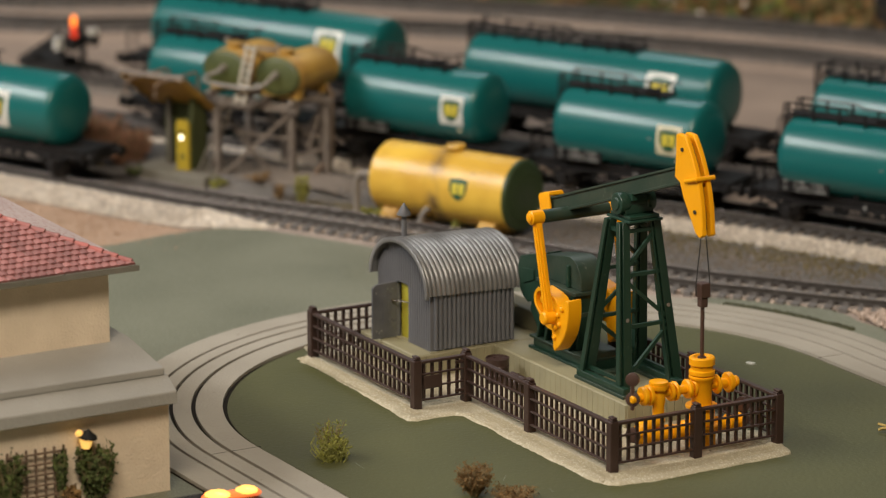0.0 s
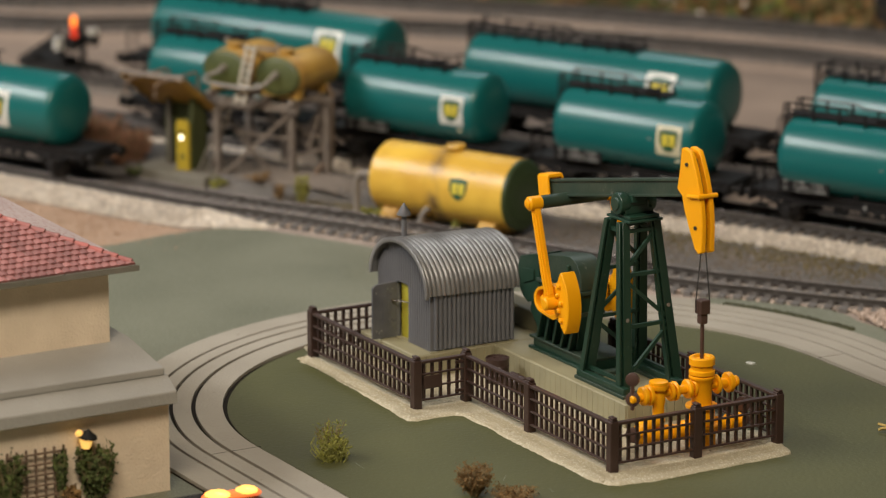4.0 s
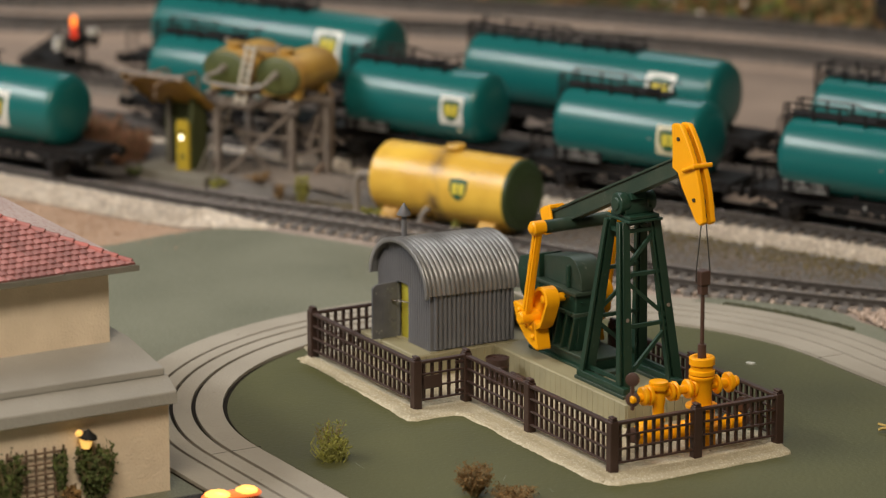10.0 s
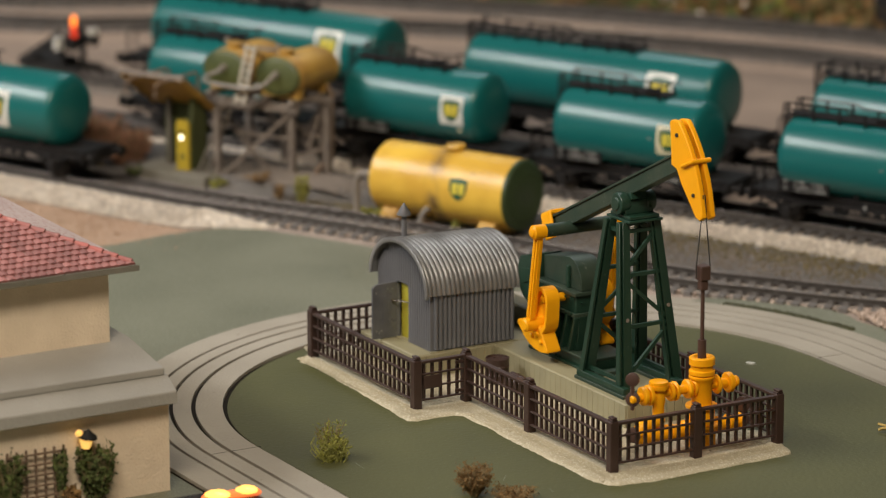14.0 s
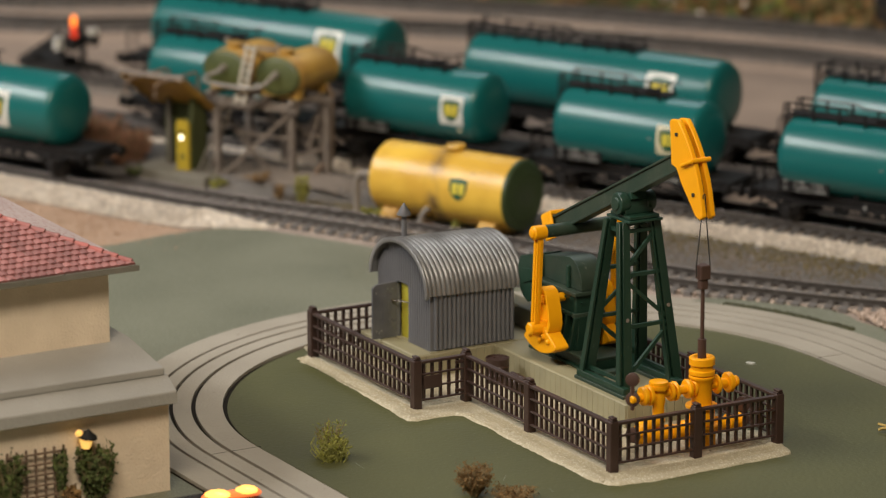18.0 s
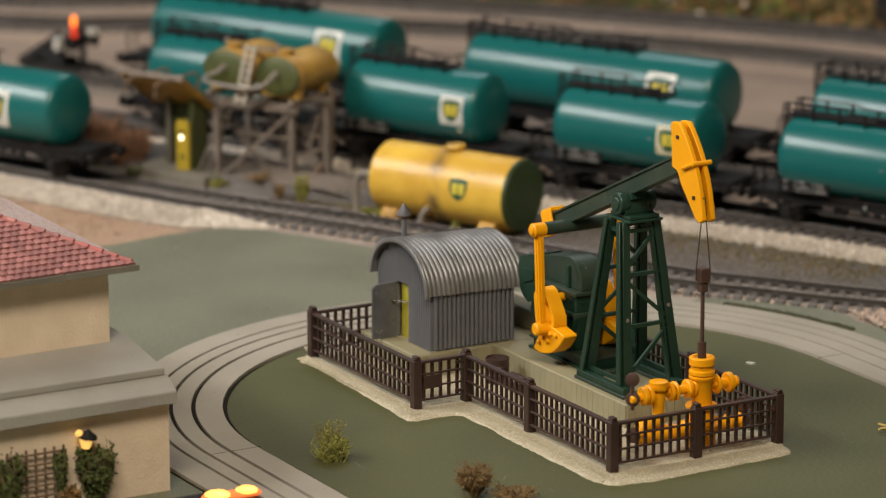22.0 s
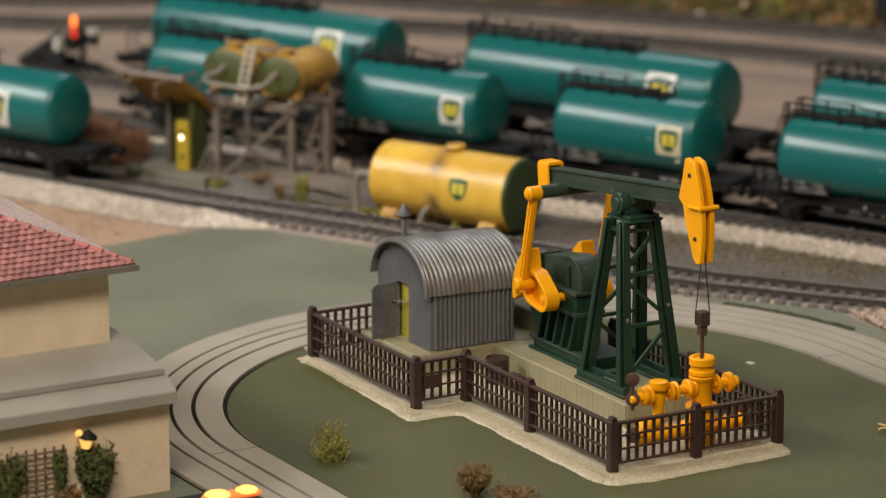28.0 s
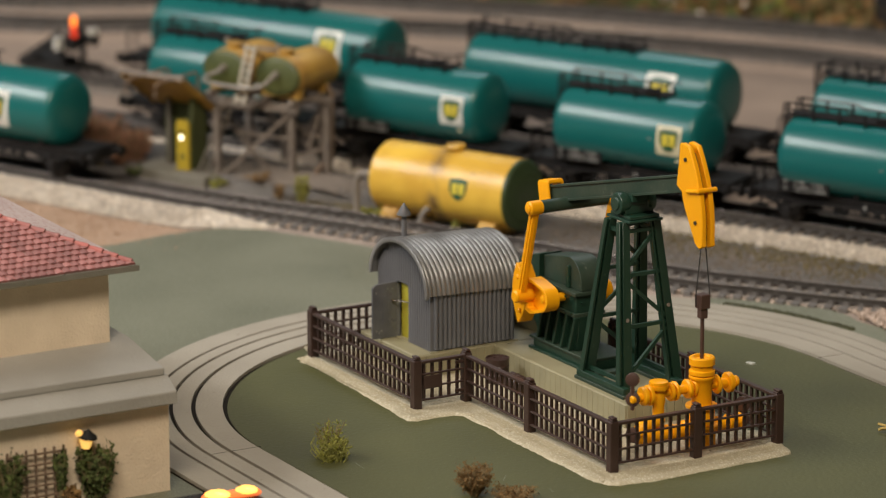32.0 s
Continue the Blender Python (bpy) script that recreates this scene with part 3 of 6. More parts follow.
for i, z in ((0, 3.62), (3, 3.95)):
    x, y, _ = on_leg(i, z)
    pump_part("leg_mark", rod(mesh(), (x - 0.1, y - 0.05, z), (x - 0.145, y - 0.05, z), 0.07, 12), PIPE_GREY, "pale moulding mark", 0)
for y in (-3.5, -5.75):
    pump_part("tower_skid", box(mesh(), (4.6, y - 0.2, 0.95), (7.85, y + 0.2, 1.08)), PUMP_DUSTY)
    pump_part("tower_skid", box(mesh(), (4.66, y - 0.14, 1.084), (7.8, y + 0.14, 1.3)), PUMP_GREEN)
for x in (4.8, 7.65):
    pump_part("tower_skid", box(mesh(), (x - 0.2, -5.5, 0.95), (x + 0.2, -3.75, 1.085)), PUMP_DUSTY)
pump_part("tower_top", box(mesh(), (5.1, -5.22, 7.08), (6.6, -3.82, 7.17)), PUMP_GREEN)
pump_part("tower_top", box(mesh(), (5.2, -5.12, 7.174), (6.5, -3.92, 7.3)), PUMP_GREEN)
pump_part("bearing", turned(mesh(), (5.898, -3.72, 7.66), (5.898, -5.3, 7.66), ((0, 0.12), (0.0, 0.22), (0.05, 0.22), (0.05, 0.36), (0.08, 0.39), (0.42, 0.39), (0.44, 0.34), (1.12, 0.34), (1.14, 0.39), (1.48, 0.39), (1.52, 0.3)), 28), PUMP_GREEN)
pump_part("bearing_block", box(mesh(), (5.55, -5.1, 7.3), (6.25, -3.95, 7.62)), PUMP_GREEN)

# gearbox
for z0, z1, out in ((0.95, 1.05, 0.14), (1.054, 1.36, 0.0), (1.364, 1.46, 0.12)):
    pump_part("gear_skid", box(mesh(), (8.0, -5.6 - out, z0), (12.0 + out, -4.1 + out, z1)), PUMP_DUSTY if z1 > 1.4 else PUMP_GREEN)
pump_part("gear_stand", prism(mesh(), ((9.2, 1.464), (11.73, 1.464), (12.45, 2.3), (12.3, 2.78), (9.0, 2.78)), "y", -5.2, -4.22), PUMP_GREEN)
for k in range(5):
    x = 9.35 + k * 0.55
    pump_part("gear_rib", prism(mesh(), ((x + 0.0, 1.464), (x + 0.13, 1.464), (x - 0.27, 2.78), (x - 0.4, 2.78)), "y", -4.22, -4.0), PUMP_GREEN)
pump_part("gear_case", box(mesh(), (9.12, -5.25, 2.8), (11.6, -4.12, 3.6)), PUMP_GREEN, "", 0.05)
for z in (2.76, 3.54):
    pump_part("gear_flange", box(mesh(), (9.0, -5.32, z), (11.7, -4.02, z + 0.14)), PUMP_DUSTY)
for x in (9.25, 9.6, 10.2, 10.9, 11.4):
    for z in (2.9, 3.46):
        pump_part("flange_bolt", rod(mesh(), (x, -4.03, z), (x, -3.97, z), 0.045, 8), PUMP_GREEN, "", 0)
for y in (-4.4, -4.9, -5.3):
    pump_part("flange_bolt", rod(mesh(), (9.12, y, 3.25), (9.06, y, 3.25), 0.05, 8), PUMP_GREEN, "", 0)
pump_part("gear_cover", prism(mesh(), [(9.08, 3.69), (9.08, 3.9)] + [(9.98 - 0.9 * math.cos(radians(k)), 3.9 + 0.9 * math.sin(radians(k))) for k in range(10, 91, 8)] + [(11.68, 4.5), (11.68, 3.69)], "y", -5.3, -4.34), PUMP_DUSTY, "", 0.02)
pump_part("cover_lug", box(mesh(), (9.8, -4.34, 3.68), (9.98, -4.22, 4.5)), PUMP_GREEN)
pump_part("belt_guard", prism(mesh(), ((11.684, 3.7), (11.684, 4.55), (13.0, 4.2), (13.15, 4.0), (13.2, 3.2), (12.9, 2.75), (12.5, 2.55), (11.704, 2.8), (11.704, 3.7)), "y", -5.1, -4.15), PUMP_GREEN, "", 0.04)
pump_part("guard_panel", prism(mesh(), ((12.0, 3.5), (12.0, 3.9), (12.8, 3.8), (12.8, 3.2)), "y", -4.15, -4.1), PUMP_GREEN, "", 0.02)
pump_part("shaft", rod(mesh(), (SHAFT[0], -3.3, SHAFT[1]), (SHAFT[0], -5.9, SHAFT[1]), 0.16), YELLOW)

# moving parts, each about its own axle
beam = part("walking_beam", prism(mesh(), ((-3.6, 0.432), (5.38, 0.073), (5.38, 0.525), (-3.6, 0.884)), "y", -0.19, 0.19), PUMP_DUSTY, pump)
for z0, z1 in ((0.2, 0.29), (0.74, 0.82)):
    part("beam_flange", prism(mesh(), ((-3.6, z0 + 0.144), (5.4, z0 - 0.216), (5.4, z1 - 0.216), (-3.6, z1 + 0.144)), "y", -0.25, 0.25), PUMP_DUSTY, beam, "", 0.012)
part("beam_saddle", box(mesh(), (-0.5, -0.3, 0.02), (0.5, 0.3, 0.26)), PUMP_GREEN, beam)
part("tail_bracket", prism(mesh(), ((-0.34, 0.12), (-0.255, 0.12), (-0.255, 0.66), (0.255, 0.66), (0.255, -0.2), (0.36, -0.2), (0.36, 0.72), (0.29, 0.82), (-0.27, 0.82), (-0.34, 0.72)), "x", 5.12, 5.84), YELLOW, beam, "orange tail bracket", 0.035)
part("equalizer_bar", rod(mesh(), (ARM, 1.35, -0.05), (ARM, -1.65, -0.05), 0.24), PUMP_DUSTY, beam)
HEAD = [(-4.05, 2.12), (-3.92, 2.08), (-3.74, 1.45), (-3.45, 0.68), (-3.72, 0.45), (-3.8, -0.05), (-4.25, -1.34), (-4.45, -1.52), (-4.7, -1.46)] + [(-4.88 * math.cos(radians(k)), 4.88 * math.sin(radians(k))) for k in (-15, -11, -7, -3, 1, 5, 9, 13, 17, 21, 24)]
HEAD = [(x, z - 0.06) for x, z in HEAD]
for y in (0.13, -0.22):
    part("horse_head_cheek", prism(mesh(), HEAD, "y", y, y + 0.19), YELLOW, beam, "yellow horse head cheek", 0.03)
# Added dark filler: the shade of the open gap between the cheeks, as colour.
part("cheek_gap_shade", prism(mesh(), [(-3.95 + (x + 3.95) * 0.72, z * 0.86) for x, z in HEAD], "y", -0.027, 0.127), WIRE, beam, "dark filler painting the shade between the cheeks")
part("head_bar", rod(mesh(), (-4.9, 0.42, 0.4), (-4.9, -0.34, 0.4), 0.085), YELLOW, beam, "yellow bar across the horse head")
for y in (0.375, -0.275):
    part("head_strap", rod(mesh(), (-4.2, y, 0.4), (-4.95, y, 0.4), 0.07, 10), YELLOW, beam)
for x, z in ((-4.22, 1.48), (-4.45, -0.68)):
    part("rivet", rod(mesh(), (x, 0.31, z), (x, 0.37, z), 0.07), WIRE, beam)

pitmans, cranks = [], []
for y, out in ((NEAR_Y, 1), (FAR_Y, -1)):
    bm = turned(mesh(), (0, 0.25 * out, 0), (0, -0.3 * out, 0), ((0, 0.2), (0.05, 0.26), (0.5, 0.26), (0.55, 0.22)))
    box(bm, (-0.14, -0.16, -PITMAN + 0.2), (0.14, 0.08, -0.2))
    turned(bm, (0, 0.25 * out, -PITMAN), (0, -0.65 * out, -PITMAN), ((0, 0.18), (0.05, 0.24), (0.85, 0.24), (0.9, 0.2)))
    pitmans.append(part("pitman_arm", bm, YELLOW, pump, "orange-yellow pitman arm"))
    part("arm_rib", box(mesh(), (-0.045, 0.082 * out if out > 0 else -0.2, -PITMAN + 0.3), (0.045, 0.12 * out if out > 0 else -0.162, -0.3)), YELLOW, pitmans[-1], "", 0.01)
    part("arm_rib", box(mesh(), (-0.18, -0.085, -PITMAN + 0.3), (-0.142, 0.0, -0.3)), YELLOW, pitmans[-1], "", 0.01)
    part("eye_cap", turned(mesh(), (0, 0.254 * out, 0), (0, 0.31 * out, 0), ((0, 0.17), (0.03, 0.17), (0.055, 0.13)), 16), YELLOW, pitmans[-1])
    def span(u, v):
        return sorted((u * out, v * out))
    drop = [(0.46 * math.sin(radians(k)), 0.46 * math.cos(radians(k))) for k in range(100, 261, 16)] + [(-0.6, 0.45), (-0.66, 0.8), (-0.55, 1.12), (0.55, 1.12), (0.66, 0.8), (0.6, 0.45)]
    crank = part("crank", prism(mesh(), drop, "y", *span(-0.52, -0.8)), YELLOW, pump, "orange-yellow crank with counterweight", 0.02)
    # the raised rim round the dished plate
    bm = mesh()
    loop = [drop[14], drop[15], drop[16]] + drop[:11] + [drop[11], drop[12], drop[13]]
    rows = []
    for x, z in loop:
        inner = (x * 0.78, 0.3 + (z - 0.3) * 0.8)
        y0, y1 = span(-0.24, -0.56)
        rows.append([bm.verts.new((x, y0, z)), bm.verts.new((x, y1, z)), bm.verts.new((inner[0], y1, inner[1])), bm.verts.new((inner[0], y0, inner[1]))])
    for p, q in zip(rows, rows[1:] + rows[:1]):
        for k in range(4):
            bm.faces.new((p[k], p[(k + 1) % 4], q[(k + 1) % 4], q[k]))
    part("crank_rim", bm, YELLOW, crank, "", 0.015)
    part("shaft_hub", turned(mesh(), (0, -0.3 * out, 0), (0, -0.56 * out, 0), ((0, 0.1), (0.03, 0.15), (0.1, 0.15), (0.1, 0.2), (0.24, 0.22)), 16), YELLOW, crank)
    wings = [(-0.35, 0.98), (-0.52, 1.12), (-1.08, 1.5)] + [(1.95 * math.sin(radians(k)), 1.95 * math.cos(radians(k))) for k in range(-35, 36, 5)] + [(1.08, 1.5), (0.52, 1.12), (0.35, 0.98)]
    part("counterweight", prism(mesh(), wings, "y", *span(-0.22, -0.8)), YELLOW, crank, "", 0.03)
    for x, z in ((-0.62, 1.42), (-0.28, 1.3), (0.28, 1.3), (0.62, 1.42), (0.0, 1.5)):
        part("bolt", turned(mesh(), (x, -0.12 * out, z), (x, -0.24 * out, z), ((0, 0.05), (0.03, 0.09), (0.11, 0.1)), 10), YELLOW, crank)
    cranks.append(crank)

clamp = part("rod_clamp", box(mesh(), (-0.2, -0.2, -0.25), (0.2, 0.2, 0.25)), BROWN_ROD, pump, "brown rod clamp", 0.03)
part("clamp_neck", box(mesh(), (-0.14, -0.14, -0.6), (0.14, 0.14, -0.25)), BROWN_ROD, clamp, "", 0.03)
part("rod_sleeve", rod(mesh(), (0, 0, -2.35), (0, 0, -3.2), 0.15), BROWN_ROD, clamp, "thick brown rod sleeve")
part("polished_rod", rod(mesh(), (0, 0, -0.6), (0, 0, -3.6), 0.07), BROWN_ROD, clamp)
for y in (0.24, -0.24):
    part("bridle_wire", pipe(mesh(), ((0, y * 1.1, -0.15), (0, y * 1.15, 0.25), (0, y * 0.9, 0.8), (0, y * 0.35, 2.0), (0, y * 0.15, 2.7)), 0.022, 6), WIRE, clamp)

# ---- the shed ----
shed = thing("shed", 15.25, -2.36, 0.815, 0, "small grey corrugated shed with rounded roof and open door", "shed")
SH = (17.3, -3.4, 0.16)
shed.matrix_basis = shed.matrix_basis @ Matrix.Scale(0.9835, 4)
GABLE = [(15.3, 0.3), (15.3, 2.45)] + [(17.3 - 2.0 * math.cos(radians(a)), 2.45 + 1.6 * math.sin(radians(a))) for a in range(10, 180, 10)] + [(19.3, 2.45), (19.3, 0.3)]
part("shed_wall", prism(mesh(), [(15.3, 0.3), (15.3, 2.45)] + [(17.3 - 2.0 * math.cos(radians(a)), 2.45 + 1.6 * math.sin(radians(a))) for a in range(10, 180, 10)] + [(19.3, 2.45), (19.3, 0.3), (17.85, 0.3), (17.85, 2.42), (17.75, 2.5), (17.05, 2.5), (16.95, 2.42), (16.95, 0.3)], "y", -1.65, -1.5), SHED_WALL, shed, about=SH)
for x0, x1, y0, y1 in ((15.3, 15.42, -5.05, -1.65), (19.18, 19.3, -5.05, -1.65), (15.42, 19.18, -5.05, -4.93)):
    part("shed_wall", box(mesh(), (x0, y0, 0.3), (x1, y1, 2.5)), SHED_WALL, shed, about=SH)
n = 18
for i in range(n):
    y = -1.72 - 3.25 * i / (n - 1)
    part("wall_rib", rod(mesh(), (15.24, y, 0.38), (15.24, y, 2.45), 0.082, 12), SHED_WALL, shed, about=SH)
n = 21
for i in range(n):
    y = -1.42 - 3.98 * i / (n - 1)
    bm = mesh()
    sec = [(y + 0.1 * math.cos(k), 0.085 * math.sin(k)) for k in (0.0, 0.5, 1.05, 1.57, 2.1, 2.64, math.pi)]
    rows = []
    for a in range(0, 181, 9):
        c, s = -math.cos(radians(a)), math.sin(radians(a))
        rows.append([bm.verts.new((17.3 + (2.15 + h) * c, yy, 2.49 - 0.13 * i / n + (1.66 + h) * s)) for yy, h in sec] + [bm.verts.new((17.3 + 2.08 * c, yy, 2.49 - 0.13 * i / n + 1.6 * s)) for yy in (sec[-1][0], sec[0][0])])
    for p, q in zip(rows, rows[1:]):
        m = len(p)
        for k in range(m):
            bm.faces.new((p[k], p[(k + 1) % m], q[(k + 1) % m], q[k]))
    bm.faces.new(rows[0])
    bm.faces.new(rows[-1])
    part("roof_rib", bm, SHED_ROOF, shed, about=SH, turn=50)
part("shed_floor", box(mesh(), (15.16, -5.2, 0.302), (19.3, -1.45, 0.33)), BLOCK, shed, about=SH)
door = part("door", prism(mesh(), ((-1.5, 0.32), (-0.46, 0.32), (-0.46, 2.3), (-0.62, 2.42), (-1.5, 2.46)), "x", 17.84, 17.93), DOOR_GREY, shed, "dark grey door leaf standing open", 0.02, SH)
part("inner_door", prism(mesh(), ((16.98, 0.3), (17.84, 0.3), (17.84, 2.44), (16.98, 2.44)), "y", -1.78, -1.7), DOOR_YELLOW, shed, "yellow door leaf", 0.02, SH)
part("inner_door", box(mesh(), (16.9, -2.5, 0.3), (16.98, -1.7, 2.44)), DOOR_YELLOW, shed, "", 0.02, SH)
part("door_panel", box(mesh(), (17.815, -1.16, 0.85), (17.838, -0.9, 1.95)), DOOR_GREY, door, about=SH, bevel=0.01)
for y, z in ((-1.3, 2.2), (-1.12, 2.22), (-0.62, 0.62), (-0.74, 0.55), (-0.84, 0.62), (-0.62, 2.1)):
    part("door_rivet", rod(mesh(), (17.842, y, z), (17.818, y, z), 0.035, 8), SHED_ROOF, door, about=SH)
part("door_handle", pipe(mesh(), ((17.8, -1.3, 1.75), (17.6, -1.46, 1.76), (17.2, -1.62, 1.77)), 0.028, 6), RAIL_TOP, door, "thin steel door handle", about=SH)
part("door_knob", rod(mesh(), (17.84, -1.3, 1.75), (17.74, -1.32, 1.75), 0.05, 10), RAIL_TOP, door, about=SH)
for i in range(23):
    x = 15.42 + i * 0.17
    low = 2.56 if 16.9 < x < 17.9 else 0.34
    top = 2.42 + 1.55 * math.sqrt(max(0.0, 1 - ((x - 17.3) / 2.0) ** 2))
    part("gable_rib", rod(mesh(), (x, -1.5, low), (x, -1.5, top), 0.045, 8), SHED_WALL, shed, about=SH)
lip = mesh()
rows = []
for a in range(-4, 185, 8):
    c, sn = -math.cos(radians(a)), math.sin(radians(a))
    rows.append([lip.verts.new((17.3 + r * c, y, 2.49 + (r - 0.49) * sn)) for r, y in ((2.06, -1.32), (2.25, -1.32), (2.25, -1.22), (2.06, -1.22))])
for p, q in zip(rows, rows[1:]):
    for k in range(4):
        lip.faces.new((p[k], p[(k + 1) % 4], q[(k + 1) % 4], q[k]))
lip.faces.new(rows[0])
lip.faces.new(rows[-1])
part("roof_lip", lip, SHED_ROOF, shed, "bright arched rim of the roof", 0.02, SH, 50)
part("stove_pipe", turned(mesh(), (17.75, -1.78, 3.7), (17.75, -1.78, 5.6), ((0, 0.1), (1.3, 0.1), (1.3, 0.27), (1.34, 0.27), (1.75, 0.03)), 16), SHED_WALL, shed, "grey stove pipe with conical cap", about=SH)

# ---- the well head ----
well = thing("well_head", 1.15, -4.3, 0.1, 0, "orange-yellow well head with valves and flanged pipes", "well head")
WO = (1.15, -4.3, 0.1)
part("riser", turned(mesh(), WO, (WO[0], WO[1], 4), ((0, 0.5), (0.3, 0.5), (0.3, 0.34), (1.4, 0.34), (1.4, 0.36), (2.2, 0.34), (2.35, 0.42), (2.4, 0.45), (2.46, 0.45), (2.48, 0.41), (2.52, 0.41), (2.54, 0.45), (2.66, 0.45), (2.7, 0.38), (2.83, 0.39), (2.88, 0.45), (3.1, 0.45), (3.14, 0.41), (3.14, 0.3), (3.05, 0.26)), 28), YELLOW, well, about=WO)

for z0, z1, r in ((0.16, 0.75, 0.5), (0.75, 0.85, 0.58), (0.85, 1.45, 0.46), (1.45, 1.55, 0.56)):
    part("lower_body", rod(mesh(), (WO[0], WO[1], z0), (WO[0], WO[1], z1), r, 24), YELLOW, well, about=WO, bevel=0.02)


def flanged(y0, y1, z, discs, r=0.16):
    part("cross_pipe", rod(mesh(), (WO[0], y0, z), (WO[0], y1, z), r, 14), YELLOW, well, about=WO)
    for y, rr, w in discs:
        part("flange", turned(mesh(), (WO[0], y - w / 2, z), (WO[0], y + w / 2, z), ((0, rr * 0.85), (0.04, rr), (w - 0.04, rr), (w, rr * 0.85)), 22), YELLOW, well, about=WO)


flanged(-4.4, -1.95, 2.17, ((-3.95, 0.3, 0.12), (-3.72, 0.34, 0.16), (-3.2, 0.34, 0.14), (-3.02, 0.33, 0.14), (-2.16, 0.36, 0.16), (-1.95, 0.33, 0.2)))
flanged(-4.4, -5.75, 2.17, ((-4.9, 0.34, 0.14), (-5.4, 0.36, 0.2), (-5.68, 0.2, 0.14)))
flanged(-1.9, -4.4, 0.72, ((-2.2, 0.3, 0.14), (-2.9, 0.3, 0.14), (-3.1, 0.3, 0.14), (-3.6, 0.34, 0.16)), 0.24)
flanged(-4.4, -5.9, 0.72, ((-4.95, 0.3, 0.14), (-5.4, 0.3, 0.14), (-5.85, 0.3, 0.14)), 0.22)
tee = (WO[0], -2.55)
part("tee_pipe", turned(mesh(), (*tee, 1.15), (*tee, 3), ((0, 0.22), (0.1, 0.24), (0.15, 0.2), (0.6, 0.2), (0.75, 0.24), (1.2, 0.24), (1.2, 0.34), (1.28, 0.35), (1.34, 0.35), (1.34, 0.32), (1.38, 0.33), (1.46, 0.33), (1.48, 0.28)), 22), YELLOW, well, about=WO)
part("elbow", pipe(mesh(), smooth_line(((WO[0], -2.55, 1.25), (WO[0], -2.35, 1.2), (WO[0], -1.95, 1.1), (WO[0], -1.78, 0.9), (WO[0], -1.85, 0.72), (WO[0], -2.1, 0.7)), 4), 0.24, 12), YELLOW, well, about=WO)
for y, z, r in ((-1.52, 2.12, 0.25), (-1.5, 2.82, 0.24), (-1.55, 0.85, 0.27), (-6.0, 1.3, 0.27), (-6.0, 0.75, 0.24)):
    wheel = part("valve_wheel", turned(mesh(), (WO[0] + 0.05, y - 0.06, z), (WO[0] - 0.05, y + 0.06, z), ((0, r * 0.8), (0.03, r), (0.13, r), (0.156, r * 0.8)), 20), BROWN_ROD, well, "brown valve wheel", about=WO)
part("valve_stem", rod(mesh(), (WO[0], -1.5, 1.75), (WO[0], -1.5, 2.8), 0.07, 8), BROWN_ROD, well, about=WO)
part("valve_hub", turned(mesh(), (WO[0], -1.95, 2.14), (WO[0] - 0.06, -1.38, 2.12), ((0, 0.14), (0.5, 0.14), (0.54, 0.1)), 14), YELLOW, well, about=WO)

# the barrel by the shed
barrel = thing("barrel", 11.3, -2.16, 0.1, 0, "dark brown plastic oil barrel", "barrel")
part("drum", turned(mesh(), (0, 0, 0), (0, 0, 1), ((0, 0.38), (0.04, 0.43), (0.3, 0.42), (0.33, 0.45), (0.37, 0.42), (0.6, 0.42), (0.63, 0.45), (0.67, 0.42), (0.86, 0.43), (0.92, 0.44), (0.92, 0.39), (0.87, 0.38)), 28), FENCE, barrel)
lying = thing("barrel", 9.75, -2.1, 0.1, 0, "dark brown plastic oil barrel lying on its side", "barrel")
part("drum", turned(mesh(), (0.5, 0, 0.34), (-0.5, 0, 0.34), ((0, 0.3), (0.04, 0.33), (0.33, 0.32), (0.36, 0.34), (0.4, 0.32), (0.63, 0.32), (0.66, 0.34), (0.7, 0.32), (0.96, 0.33), (1.0, 0.31), (1.0, 0.27)), 26), FENCE, lying)
part("bung", rod(mesh(), (0.2, 0, 0.86), (0.2, 0, 0.9), 0.06, 10), FENCE, barrel)

# ---- wagons ----


def emblem(parent, x, R, zc, turn, wide, high, plate):
    """A plate with a dark green shield and two yellow marks, bent onto a tank's side that faces -y; turn: degrees above the middle."""
    def bent(rows, lift):
        """Rows of (height, left, right) from the top down, laid on the tank."""
        bm = mesh()
        rings = []
        for h, a, b in rows:
            k = radians(turn) + h * high / R
            rings.append([bm.verts.new((x + u * wide, -(R + r) * math.cos(k), zc + (R + r) * math.sin(k))) for u, r in ((a, -0.02), (a, lift), (b, lift), (b, -0.02))])
        for p, q in zip(rings, rings[1:]):
            for k in range(4):
                bm.faces.new((p[k], p[(k + 1) % 4], q[(k + 1) % 4], q[k]))
        bm.faces.new(rings[0])
        bm.faces.new(list(reversed(rings[-1])))
        return bm
    steps = [0.5 - k / 8 for k in range(9)]
    if plate:
        part("emblem_plate", bent([(h, -0.5, 0.5) for h in steps], 0.012), plate, parent, turn=60)
    shield = ((0.38, 0.1), (0.36, 0.25), (0.32, 0.38), (0.2, 0.38), (0.05, 0.37), (-0.1, 0.34), (-0.2, 0.28), (-0.3, 0.18), (-0.37, 0.06))
    part("emblem_shield", bent([(h, -w, w) for h, w in shield], 0.02), SHIELD, parent, turn=60)
    for a in (-0.14, 0.15):
        part("emblem_mark", bent([(h, a - 0.11, a + w) for h, w in ((0.21, 0.08), (0.17, 0.13), (0.07, 0.13), (0.01, 0.09), (-0.05, 0.13), (-0.13, 0.13), (-0.17, 0.08))], 0.027), PRINT_YELLOW, parent, turn=60)


